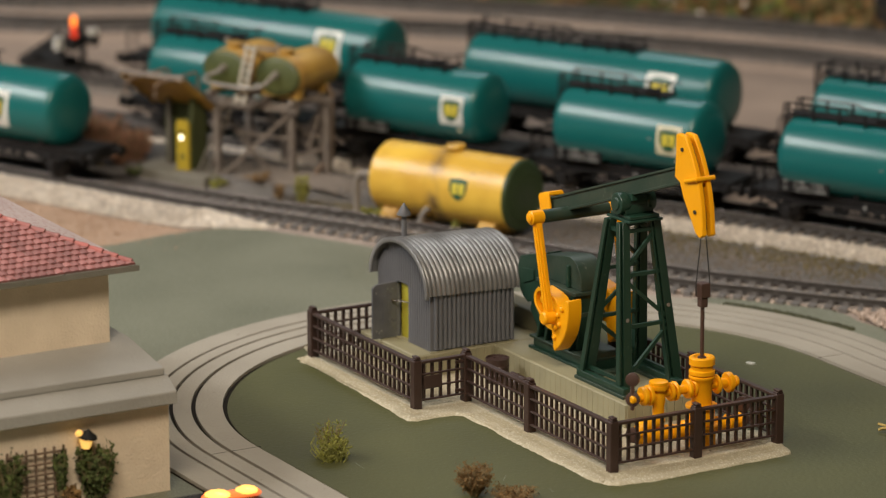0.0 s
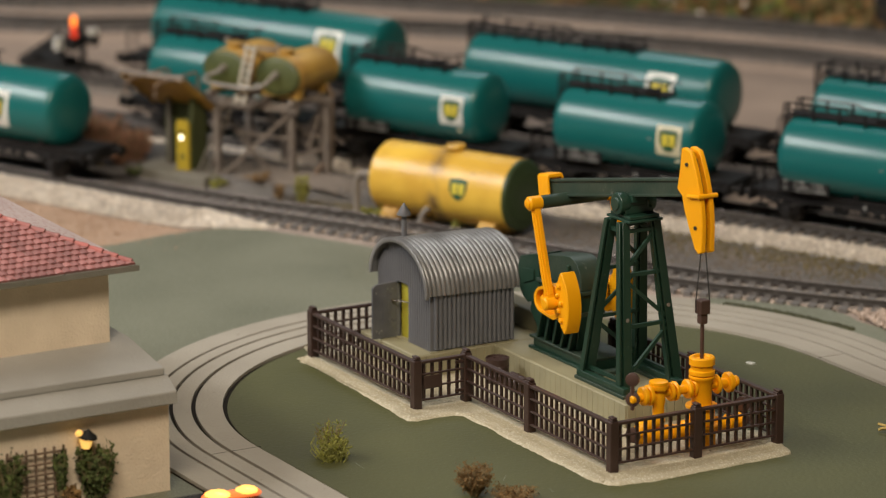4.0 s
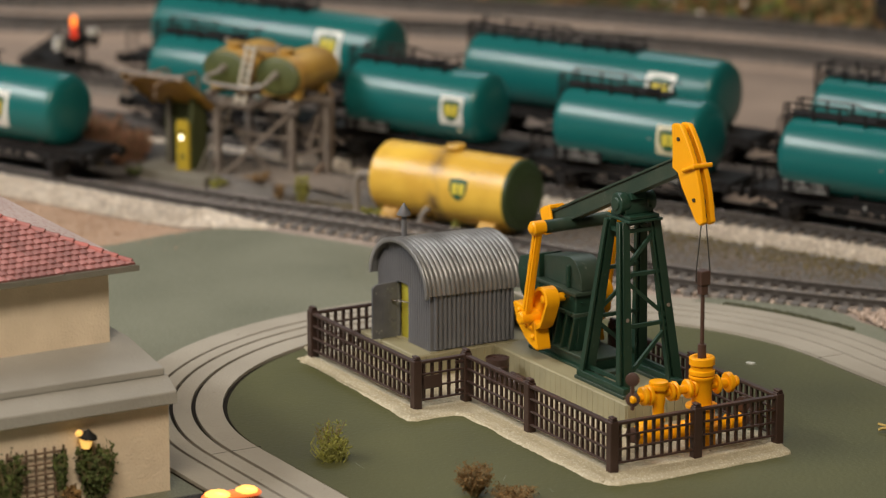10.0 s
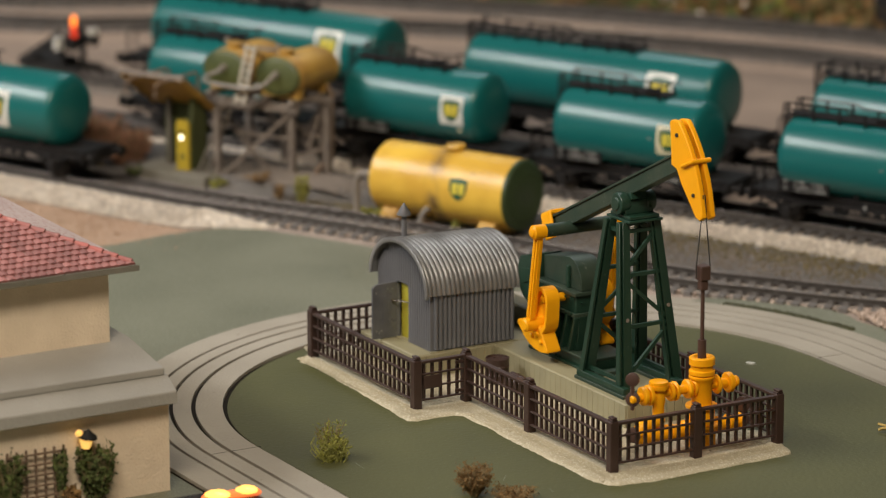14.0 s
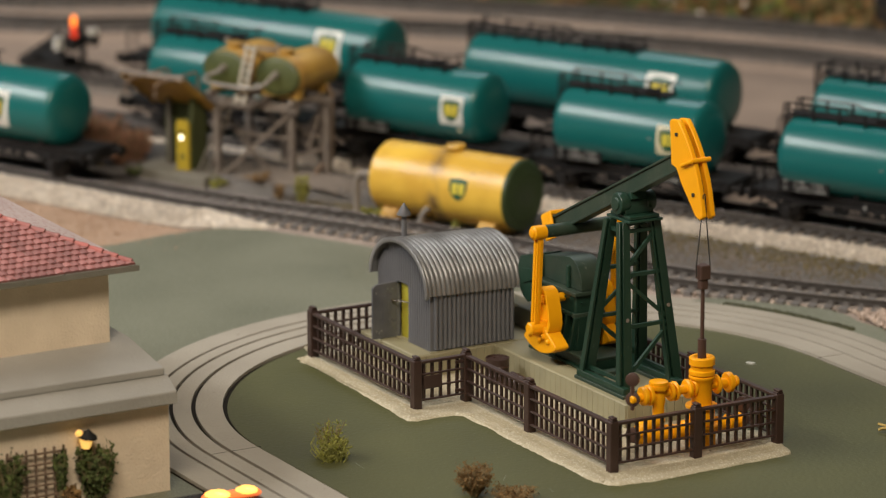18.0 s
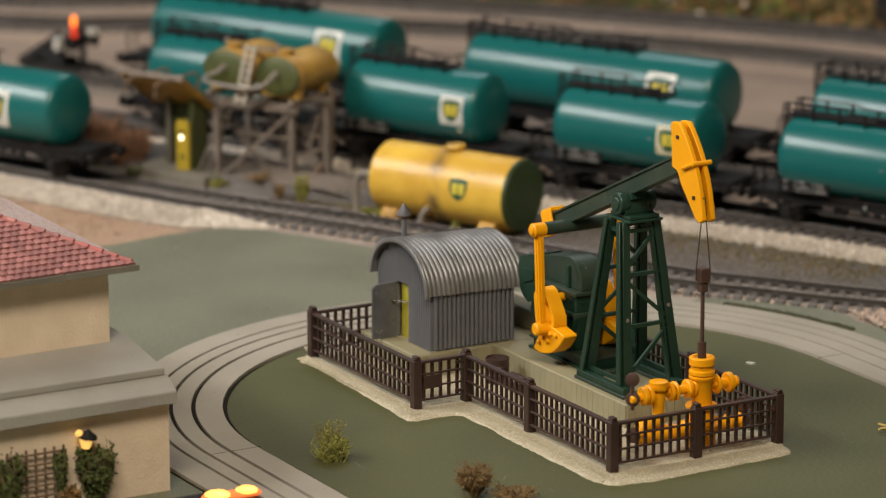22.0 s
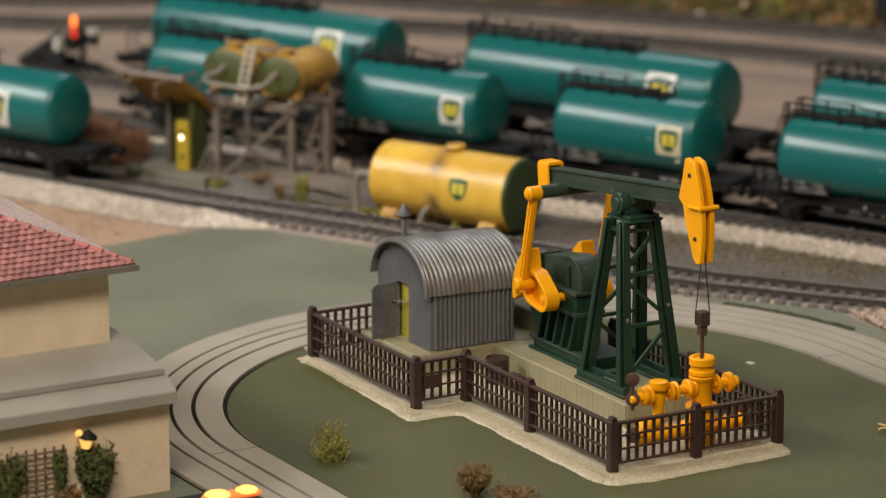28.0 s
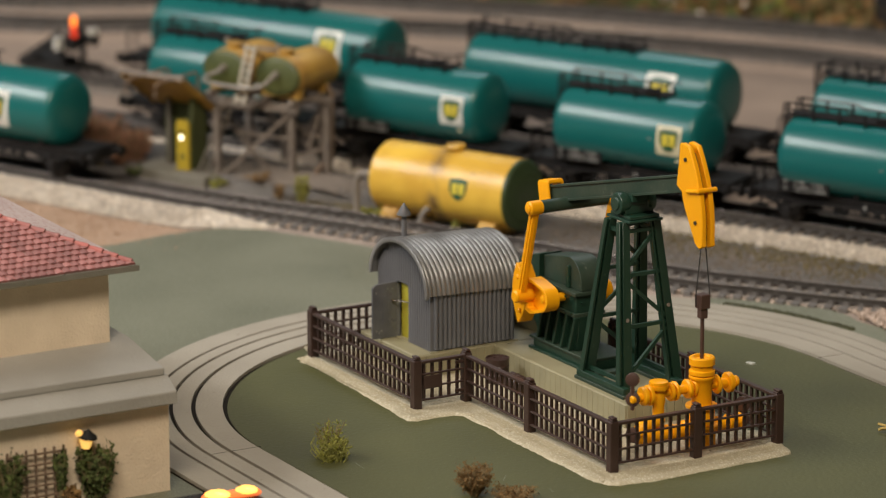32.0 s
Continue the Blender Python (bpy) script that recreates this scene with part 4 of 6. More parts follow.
def two_axle_gear(w, x):
    for y in (-0.72, 0.72):
        wheel = part("wheel", turned(mesh(), (x, y - 0.13, 0.52), (x, y + 0.13, 0.52), ((0, 0.36), (0, 0.52), (0.2, 0.52), (0.2, 0.58), (0.26, 0.58), (0.26, 0.4)), 28), WHEEL, w)
        for k in range(4):
            a = k * math.pi / 4
            part("spoke", bar(mesh(), (x - 0.38 * math.cos(a), y, 0.52 - 0.38 * math.sin(a)), (x + 0.38 * math.cos(a), y, 0.52 + 0.38 * math.sin(a)), 0.06, 0.22), UNDER, wheel)
    for y, o in ((-1.06, -1), (1.06, 1)):
        part("axle_guard", prism(mesh(), ((x - 0.75, 1.0), (x - 0.28, 0.3), (x + 0.28, 0.3), (x + 0.75, 1.0), (x + 0.5, 1.0), (x + 0.2, 0.55), (x - 0.2, 0.55), (x - 0.5, 1.0)), "y", y - 0.04, y + 0.04), UNDER, w)
        part("axle_box", box(mesh(), (x - 0.2, y + o * 0.02, 0.32), (x + 0.2, y + o * 0.24, 0.74)), UNDER, w, "", 0.04)
        part("leaf_spring", prism(mesh(), [(x - 1.0, 0.98), (x - 0.6, 0.84), (x, 0.76), (x + 0.6, 0.84), (x + 1.0, 0.98), (x + 0.6, 0.94), (x, 0.9), (x - 0.6, 0.94)], "y", y + o * 0.06, y + o * 0.2), UNDER, w)


def bogie(w, x):
    b = part("bogie", box(mesh(), (x - 1.5, -0.9, 0.55), (x + 1.5, 0.9, 0.8)), UNDER, w, "", 0.04)
    for k in (-0.85, 0.85):
        for y in (-0.72, 0.72):
            part("wheel", turned(mesh(), (x + k, y - 0.13, 0.52), (x + k, y + 0.13, 0.52), ((0, 0.36), (0, 0.52), (0.2, 0.52), (0.2, 0.58), (0.26, 0.58)), 22), WHEEL, b)
        part("axle_box", box(mesh(), (x + k - 0.2, -1.22, 0.32), (x + k + 0.2, -0.98, 0.76)), UNDER, b)
    part("side_frame", prism(mesh(), ((x - 1.6, 0.85), (x - 1.3, 0.45), (x - 0.4, 0.45), (x - 0.25, 0.35), (x + 0.25, 0.35), (x + 0.4, 0.45), (x + 1.3, 0.45), (x + 1.6, 0.85)), "y", -1.05, -0.9), UNDER, b)


def tank_wagon(label, length, tank, radius, rails, gear, plate, marks=True):
    """A tank wagon about the middle of the rail head; x along the wagon, the side with the print is -y."""
    w = thing("tank_wagon", 0, 0, 0, 0, label, "tank wagon", "tank wagons")
    t0, t1 = tank
    zc = 2.83
    L = t1 - t0
    R = radius
    body = part("tank", turned(mesh(), (t0, 0, zc), (t1, 0, zc), ((0, 0.05), (0.015, R * 0.35), (0.06, R * 0.62), (0.15, R * 0.82), (0.26, R * 0.925), (0.4, R * 0.98), (0.55, R), (L - 0.55, R), (L - 0.4, R * 0.98), (L - 0.26, R * 0.925), (L - 0.15, R * 0.82), (L - 0.06, R * 0.62), (L - 0.015, R * 0.35), (L, 0.05)), 64), TANK, w, "glossy teal tank")
    h = length / 2
    for y in (-0.95, 0.95):
        part("sole_bar", prism(mesh(), ((y - 0.1, 0.95), (y + 0.1, 0.95), (y + 0.1, 1.0), (y + 0.04, 1.02), (y + 0.04, 1.24), (y + 0.1, 1.26), (y + 0.1, 1.3), (y - 0.1, 1.3), (y - 0.1, 1.26), (y - 0.04, 1.24), (y - 0.04, 1.02), (y - 0.1, 1.0)), "x", -h, h), UNDER, w)
    part("deck", box(mesh(), (-h, -1.05, 1.303), (h, 1.05, 1.36)), UNDER, w)
    for x, s in ((-h, -1), (h, 1)):
        part("buffer_beam", box(mesh(), (x - 0.08, -1.3, 0.85), (x + 0.08, 1.3, 1.36)), UNDER, w, "", 0.03)
        for y in (-0.95, 0.95):
            part("buffer", turned(mesh(), (x + s * 0.08, y, 1.1), (x + s, y, 1.1), ((0, 0.2), (0.06, 0.16), (0.25, 0.13), (0.34, 0.1), (0.4, 0.1), (0.41, 0.28), (0.46, 0.26)), 16), UNDER, w)
        part("coupling", bar(mesh(), (x, 0, 0.8), (x + s * 0.62, 0, 0.75), 0.3, 0.12), UNDER, w)
        part("coupling_hook", pipe(mesh(), ((x + s * 0.3, 0, 0.8), (x + s * 0.55, 0, 1.0), (x + s * 0.66, 0, 0.85)), 0.05, 6), UNDER, w)
    if gear == 2:
        for x in (-h + 1.75, h - 1.75):
            two_axle_gear(w, x)
        part("brake_gear", box(mesh(), (-1.2, -0.9, 0.6), (-0.6, -0.5, 0.95)), UNDER, w, "", 0.05)
        part("brake_rod", pipe(mesh(), ((-2.4, -0.9, 0.62), (-0.5, -0.95, 0.75), (0.6, -0.95, 0.75), (2.4, -0.9, 0.62)), 0.05, 6), UNDER, w)
        for x in (0.2, 0.8, 1.3):
            part("valve_box", box(mesh(), (x, -1.12, 0.72), (x + 0.28, -0.9, 0.98)), UNDER, w, "", 0.03)
    else:
        for x in (-h + 2.5, h - 2.5):
            bogie(w, x)
        part("queen_post", prism(mesh(), ((-3.2, 0.95), (-1.6, 0.55), (1.6, 0.55), (3.2, 0.95), (2.8, 0.95), (1.5, 0.65), (-1.5, 0.65), (-2.8, 0.95)), "y", -0.95, -0.85), UNDER, w)
    for x in (t0 + L * 0.15, t0 + L * 0.5, t1 - L * 0.15):
        part("saddle", prism(mesh(), [(-1.0, 1.36), (1.0, 1.36), (1.15, 1.85)] + [(1.55 * math.sin(radians(a)), zc - 1.55 * math.cos(radians(a))) for a in (40, 20, 0, -20, -40)] + [(-1.15, 1.85)], "x", x - 0.12, x + 0.12), UNDER, w)
    # the black inscription board at the tank's foot, with rows of unreadable print
    if marks:
        b = part("inscription_board", box(mesh(), (t0 + 0.2, -1.36, 1.44), (t0 + 2.6, -1.3, 2.12)), UNDER, w, "black board with small white print", 0.02)
        for x, z, wd, ht in ((0.25, 1.9, 0.2, 0.06), (0.32, 1.72, 0.06, 0.32), (0.25, 1.56, 0.2, 0.06), (0.55, 2.06, 1.5, 0.04), (0.95, 1.86, 0.3, 0.12), (0.8, 1.53, 0.04, 0.5), (0.85, 1.53, 0.75, 0.04), (1.6, 1.53, 0.04, 0.4), (0.95, 1.66, 0.5, 0.09), (1.75, 1.88, 0.35, 0.04), (1.75, 1.8, 0.45, 0.04), (1.75, 1.72, 0.4, 0.04), (1.75, 1.54, 0.5, 0.1)):
            part("print_bar", box(mesh(), (t0 + 0.2 + x, -1.368, z), (t0 + 0.2 + x + wd, -1.36, z + ht)), PRINT_GREY, b)
        for x in (0.3, 1.6, 2.1):
            part("sole_bar_print", box(mesh(), (x, -1.058, 1.06), (x + (0.16 if x < 1 else 0.4), -1.05, 1.2)), PRINT_GREY, w)
        part("small_mark", box(mesh(), (1.3, -R - 0.004, zc + 0.05), (1.45, -R + 0.05, zc + 0.15)), PRINT_GREY, w)
        part("small_mark", box(mesh(), (t1 - 1.05, -R + 0.16, zc - 0.8), (t1 - 0.85, -R + 0.3, zc - 0.65)), PLATE_CREAM, w)
    # walkway, hand rails and end ladder
    zt = zc + R
    r0, r1 = rails
    mid = r0 + (r1 - r0) * 0.52
    part("walkway", box(mesh(), (r0, -0.48, zt + 0.03), (r1, 0.48, zt + 0.1)), UNDER, w)
    part("hatch", turned(mesh(), (r1 - 0.9, 0, zt - 0.05), (r1 - 0.9, 0, zt + 0.4), ((0, 0.32), (0.2, 0.32), (0.2, 0.36), (0.28, 0.36), (0.32, 0.2)), 20), UNDER, w)
    for y in (-0.58, 0.58):
        low = (r0 + 1.2, y, zt - 0.02)
        part("hand_rail", pipe(mesh(), ((r0 - 0.22, y, zt - 1.3), (r0 - 0.22, y, zt + 0.47), (r0 - 0.16, y, zt + 0.53), (r0 - 0.05, y, zt + 0.56), (mid, y, zt + 0.56), (mid + 0.3, y, zt + 0.4), (r1 - 0.5, y, zt + 0.38), (r1 - 0.2, y, zt + 0.5), (r1 + 0.15, y, zt + 0.52)), 0.045, 6), UNDER, w)
        part("knee_rail", pipe(mesh(), ((r0 - 0.2, y, zt + 0.31), (mid - 0.1, y, zt + 0.31)), 0.035, 6), UNDER, w)
        m = 4 if gear == 2 else 7
        for i in range(m + 1):
            x = r0 + (r1 - 0.25 - r0) * i / m
            top = zt + 0.56 if x < mid else zt + 0.38
            part("rail_post", box(mesh(), (x - 0.05, y - 0.03, zt - 0.18), (x + 0.05, y + 0.03, top)), UNDER, w)
    if gear == 4:
        for i in range(7):
            x = r0 + 0.55 + i * 0.78
            part("walkway_strip", box(mesh(), (x, -0.44, zt + 0.104), (x + 0.16, 0.44, zt + 0.13)), PIPE_GREY, w, "pale walkway strip")
    for y in (-0.3, 0.3):
        part("ladder_side", bar(mesh(), (t0 - 0.25, y, 1.36), (r0 - 0.2, y, zt + 0.1), 0.07, 0.07), UNDER, w)
    for i in range(7):
        z = 1.7 + i * 0.42
        part("ladder_rung", bar(mesh(), (t0 - 0.25 + (r0 - t0 + 0.05) * (z - 1.36) / (zt - 1.26), -0.3, z), (t0 - 0.25 + (r0 - t0 + 0.05) * (z - 1.36) / (zt - 1.26), 0.3, z), 0.05, 0.05), UNDER, w)
    # the guard's platform rail
    for y in (-1.0, 1.0):
        part("platform_rail", pipe(mesh(), ((-h + 0.05, y, 1.36), (-h + 0.05, y, 2.45), (-h + 0.15, y, 2.55), (t0 + 0.1, y * 0.95, 2.75)), 0.045, 6), UNDER, w)
        part("platform_rail", pipe(mesh(), ((-h + 0.55, y, 1.36), (-h + 0.55, y, 2.62)), 0.04, 6), UNDER, w)
        part("step_board", box(mesh(), (-h + 0.1, y - 0.25, 0.62), (-h + 0.75, y + 0.25, 0.68)), UNDER, w)
        part("step_hanger", box(mesh(), (-h + 0.38, y - 0.04, 0.68), (-h + 0.46, y + 0.04, 0.95)), UNDER, w)
    emblem(w, *plate)
    return w


Z_RAIL = 0.58
F0 = Vector((25.1, -24.5, 0))
SMALL = (9.9, (-3.75, 3.62), 1.62, (-3.55, 1.5), 2)
for i, plate in ((-2, PLATE_WHITE), (-1, PLATE_WHITE), (0, PLATE_CREAM), (1, PLATE_WHITE), (2, PLATE_WHITE)):
    w = tank_wagon("teal two-axle model tank wagon with black underframe and hand rails", *SMALL, (2.3, 1.62, 2.83, 3.5, 1.2, 1.28, plate))
    c = F0 + D * (-7.35 + 11.0 * i)
    w.matrix_basis = cm_pose(c.x, c.y, Z_RAIL, 0, 0, ALONG)
w = tank_wagon("teal two-axle model tank wagon standing alone on the near track", 9.9, (-3.75, 3.62), 1.62, (-3.55, -0.9), 2, (0.35, 1.62, 2.83, 2.0, 1.6, 1.65, PLATE_WHITE), False)
c = Vector((47.4, -2.1, 0)) + D * -3.85
w.matrix_basis = cm_pose(c.x, c.y, Z_RAIL - 0.05, 0, 0, ALONG)
B0 = Vector((46.0, -22.9, 0))
for i in (-1, 0, 1):
    w = tank_wagon("long teal four-axle model tank wagon with black underframe", 16.8, (-6.75, 6.75), 1.62, (-6.6, 2.2), 4, (4.0, 1.62, 2.83, 12.0, 1.5, 1.5, PLATE_WHITE), False)
    c = B0 + D * (5.2 + 18.1 * i)
    w.matrix_basis = cm_pose(c.x, c.y, Z_RAIL, 0, 0, ALONG)

# ---- yellow storage tank ----
ST = (32.95, -12.65)
st = thing("storage_tank", *ST, 0.03, -153.9, "yellow horizontal storage tank with dark green ends on low feet", "storage tank")
part("tank", turned(mesh(), (-3.3, 0, 1.76), (3.75, 0, 1.76), ((0, 0.9), (0.0, 1.41), (0.12, 1.52), (3.23, 1.53), (3.25, 1.545), (3.35, 1.545), (3.37, 1.53), (6.75, 1.52), (6.75, 1.46)), 48), TANK_YELLOW, st)
part("tank_end", turned(mesh(), (3.45, 0, 1.76), (4.0, 0, 1.76), ((0, 1.51), (0.12, 1.5), (0.2, 1.42), (0.26, 1.0), (0.3, 0.1)), 48), STORAGE_END, st, "dark green tank end")
for i in range(11):
    y = -1.2 + i * 0.24
    half = math.sqrt(1.3 - y * y * 0.75) - 0.12
    part("end_ridge", bar(mesh(), (3.72, y, 1.76 - half), (3.72, y, 1.76 + half), 0.1, 0.06), STORAGE_END, st)
part("fill_cap", turned(mesh(), (0.2, 0, 3.1), (0.2, 0, 3.8), ((0, 0.34), (0.22, 0.3), (0.24, 0.42), (0.34, 0.44), (0.42, 0.4), (0.44, 0.25)), 24), TANK_YELLOW, st)
for x in (-2.4, 2.5):
    part("foot", prism(mesh(), [(-1.3, 0.0), (1.3, 0.0), (1.3, 0.45), (1.0, 0.72), (0.5, 0.42), (0, 0.34), (-0.5, 0.42), (-1.0, 0.72), (-1.3, 0.45)], "x", x - 0.4, x + 0.4), OCHRE, st, "dull ochre foot", 0.03)
part("outlet_pipe", pipe(mesh(), smooth_line(((-3.2, -0.3, 1.7), (-4.2, -0.3, 1.76), (-4.6, -0.3, 1.58), (-4.72, -0.3, 1.15), (-4.72, -0.3, 0.0)), 4), 0.14, 12), PIPE_GREY, st, "grey bent outlet pipe")
part("drain_pipe", pipe(mesh(), smooth_line(((-0.3, -1.15, 0.95), (-0.34, -1.5, 0.9), (-0.5, -1.6, 0.5), (-0.55, -1.6, 0.0)), 4), 0.12, 12), PIPE_GREY, st, "grey bent drain pipe")
emblem(st, 1.3, 1.525, 1.76, 9.0, 1.15, 1.2, None)

# ---- the house ----
HO = (6.5, 18, 0)
house = thing("house", *HO, 0, "cream stucco house with red tiled hip roof and grey ledges", "house")
part("wall", box(mesh(), (5.9, 13.57, 0), (26, 40, 3.1)), STUCCO, house, about=HO)
part("lower_ledge", prism(mesh(), ((5.45, 3.1), (26, 3.1), (26, 3.92), (6.15, 3.92), (5.45, 3.52)), "y", 13.45, 40), LEDGE, house, "grey stone ledge", 0.03, HO, 14)
part("upper_ledge", prism(mesh(), ((6.1, 3.924), (26, 3.924), (26, 4.6), (8.8, 4.6), (6.1, 4.18)), "y", 13.6, 40), LEDGE, house, "grey stone ledge", 0.03, HO, 14)
part("upper_wall", box(mesh(), (8.6, 14.4, 4.3), (22, 40, 7.25)), STUCCO, house, about=HO)
# hip roof: the front slope rises with +x, the right slope with +y
EX, EY, EZ, RISE = 7.9, 13.7, 7.3, 0.38
roof = part("roof", prism(mesh(), ((EX, EZ - 0.16), (22.7, EZ - 0.16), (22.7, EZ), (EX, EZ)), "y", EY, 42), LEDGE, house, "grey eaves board", 0, HO)
run = 7.4
v = [(EX, EY, EZ), (22.7, EY, EZ), (22.7, 42, EZ), (EX, 42, EZ), (EX + run, EY + run, EZ + run * RISE), (EX + run, 42 - run, EZ + run * RISE)]
bm = mesh()
q = [bm.verts.new((p[0], p[1], p[2] + 0.004)) for p in v]
for f in ((0, 1, 4), (1, 2, 5, 4), (2, 3, 5), (3, 0, 4, 5), (3, 2, 1, 0)):
    bm.faces.new([q[n] for n in f])
part("roof_slope", bm, ROOF_GREY, house, "dusty pinkish side of the roof", 0, HO)
# curved tiles in rows on the front slope; those past the eaves rows are joined
SEC = [(-0.14, 0.0), (-0.09, 0.022), (0.0, 0.034), (0.09, 0.022), (0.14, 0.0)]
TILE_V = [(-0.03, a, h + 0.05) for a, h in SEC] + [(0.31, a * 0.92, h) for a, h in SEC] + [(-0.03, -0.14, 0.0), (-0.03, 0.14, 0.0)]
TILE_F = [(n, n + 1, n + 6, n + 5) for n in range(4)] + [(10, 11, 4, 3, 2, 1, 0)]
tile = mesh()
tv = [tile.verts.new(p) for p in TILE_V]
for f in TILE_F:
    tile.faces.new([tv[n] for n in f])
tile_data = finish(tile)
tile_data.name = "roof_tile"
tile_data.materials.append(TILE)
pitch = math.atan(RISE)
lean_m = Matrix.Rotation(-pitch, 4, "Y")
rest_v, rest_f, count = [], [], 0
lay = random.Random(60)
for row in range(18):
    x = EX + 0.02 + row * 0.28
    y = EY + (x - EX) + 0.16 + 0.14 * (row % 2)
    while y < EY + 8.5:
        m = Matrix.Translation((x - HO[0], y - HO[1], EZ + (x - EX) * RISE + 0.012 + lay.uniform(0, 0.012) - HO[2]))
        if count < 300:
            m.translation *= CM
            piece("roof_tile", tile_data, roof, m @ lean_m)
        else:
            k0 = len(rest_v)
            rest_v += [(m @ lean_m @ Vector(p)) * CM for p in TILE_V]
            rest_f += [tuple(n + k0 for n in f) for f in TILE_F]
        count += 1
        y += 0.285
data = bpy.data.meshes.new("roof_tiles")
data.from_pydata(rest_v, [], rest_f)
data.materials.append(TILE)
upper_tiles = new("roof_tiles", data)
upper_tiles.parent = roof
tagged(upper_tiles, kind="stuff")
for n in range(14):
    s = 0.1 + n * 0.36
    p = (EX + s, EY + s, EZ + s * RISE + 0.03)
    part("hip_tile", turned(mesh(), p, (p[0] + 1, p[1] + 1, p[2] + RISE), ((0, 0.1), (0.02, 0.125), (0.5, 0.085)), 10), TILE, house, about=HO)
part("gutter", box(mesh(), (EX - 0.08, EY - 0.08, EZ - 0.2), (EX + 0.05, 42, EZ - 0.02)), CONCRETE, house, about=HO)

# wall lantern
lan = thing("wall_lantern", 5.9, 16.55, 2.15, 0, "small lit wall lantern with black cap", "lantern")
part("bracket", pipe(mesh(), smooth_line(((0.0, 0.0, -0.3), (-0.25, 0.05, -0.25), (-0.35, 0.2, -0.15), (-0.4, 0.22, -0.08)), 4), 0.05, 8), BLACK, lan)
part("cap", turned(mesh(), (-0.4, 0.15, 0.26), (-0.45, 0.1, 0.66), ((0, 0.34), (0.05, 0.34), (0.22, 0.1), (0.28, 0.04)), 8), BLACK, lan, "black lantern cap")
part("glass", turned(mesh(), (-0.4, 0.22, -0.1), (-0.4, 0.19, 0.26), ((0, 0.14), (0.36, 0.26)), 8), LAMP_WARM, lan, "glowing lantern glass")
part("bulb", turned(mesh(), (-0.35, 0.42, 0.3), (-0.35, 0.42, 0.6), ((0, 0.05), (0.08, 0.13), (0.16, 0.13), (0.24, 0.05)), 10), LAMP_WARM, lan, "glowing bulb")


# ---- loading yard between the tracks: raised gravel, hut, tank stand ----
YZ = 0.55
def mound(name, outline, z, spread, mat, label):
    """A low mound with sloping sides."""
    cx = sum(p[0] for p in outline) / len(outline)
    cy = sum(p[1] for p in outline) / len(outline)
    bm = mesh()
    low, top = [], []
    for x, y in outline:
        out = Vector((x - cx, y - cy, 0)).normalized() * spread
        low.append(bm.verts.new((x + out.x, y + out.y, -0.05)))
        top.append(bm.verts.new((x, y, z)))
    n = len(outline)
    bm.faces.new(top)
    bm.faces.new(list(reversed(low)))
    for i in range(n):
        bm.faces.new((low[i], low[(i + 1) % n], top[(i + 1) % n], top[i]))
    return lone(name, bm, mat, label, kind="structure", turn=60)


mound("loading_yard", [(47.3, -5.0), (45.2, -6.3), (42.6, -8.0), (39.8, -9.9), (37.6, -11.8), (37.6, -13.0), (40.4, -12.9), (45.4, -10.8), (51.2, -8.3), (52, -6.6), (50, -5.0)], YZ, 0.9, GRAVEL, "raised grey gravel loading yard")


def stand(name, px_, py_, label, category, z=YZ):
    """A thing turned the way of the sidings; its +x runs along them, its -y looks at the visitors."""
    return thing(name, px_, py_, z, ALONG, label, category)


# concrete pad, hut and fuel dispenser
hut = stand("fuel_hut", 46.1, -5.7, "small olive fuel hut with tilted ochre canopy roof", "hut", 0.3)
part("pad", box(mesh(), (-1.8, -0.35, -0.25), (2.3, 2.0, 0.28)), CONCRETE, hut, "dusty concrete pad", 0.05)
part("back_wall", box(mesh(), (-1.2, 1.5, 0.28), (1.0, 1.65, 3.6)), DARK_OLIVE, hut)
part("side_wall", prism(mesh(), ((0.6, 0.28), (1.65, 0.28), (1.65, 3.55), (0.6, 3.45)), "x", 0.85, 1.0), DARK_OLIVE, hut)
for i in range(9):
    x = -1.1 + i * 0.24
    part("wall_batten", box(mesh(), (x, 1.44, 0.28), (x + 0.05, 1.5, 3.5)), DARK_OLIVE, hut)
for x, y in ((-0.75, 1.2), (0.62, 1.2)):
    part("canopy_post", box(mesh(), (x - 0.08, y - 0.08, 0.28), (x + 0.08, y + 0.08, 3.5)), DARK_WOOD, hut)
roof_m = Matrix.Translation((-0.35, 0.6, 3.75)) @ Matrix.Rotation(radians(-36), 4, "X")


def tilted(bm):
    bmesh.ops.transform(bm, matrix=roof_m, verts=bm.verts)
    return bm


part("canopy", tilted(box(mesh(), (-1.9, -1.35, -0.06), (1.75, 1.45, 0.06))), OCHRE, hut, "ochre underside of the canopy", 0.02)
part("canopy_top", tilted(box(mesh(), (-1.95, -1.4, 0.064), (1.8, 1.5, 0.12))), WOOD_GREY, hut, "weathered canopy covering")
for i in range(7):
    x = -1.9 + i * 0.53
    part("canopy_edge_board", tilted(box(mesh(), (x, -1.5, -0.1), (x + 0.48, -1.404, 0.16))), WOOD_GREY, hut, "pale chipped edge board")
for i in range(2):
    x = -1.7 + i * 3.2
    part("canopy_rafter", tilted(box(mesh(), (x, -1.3, -0.16), (x + 0.1, 1.4, -0.064))), OCHRE, hut)
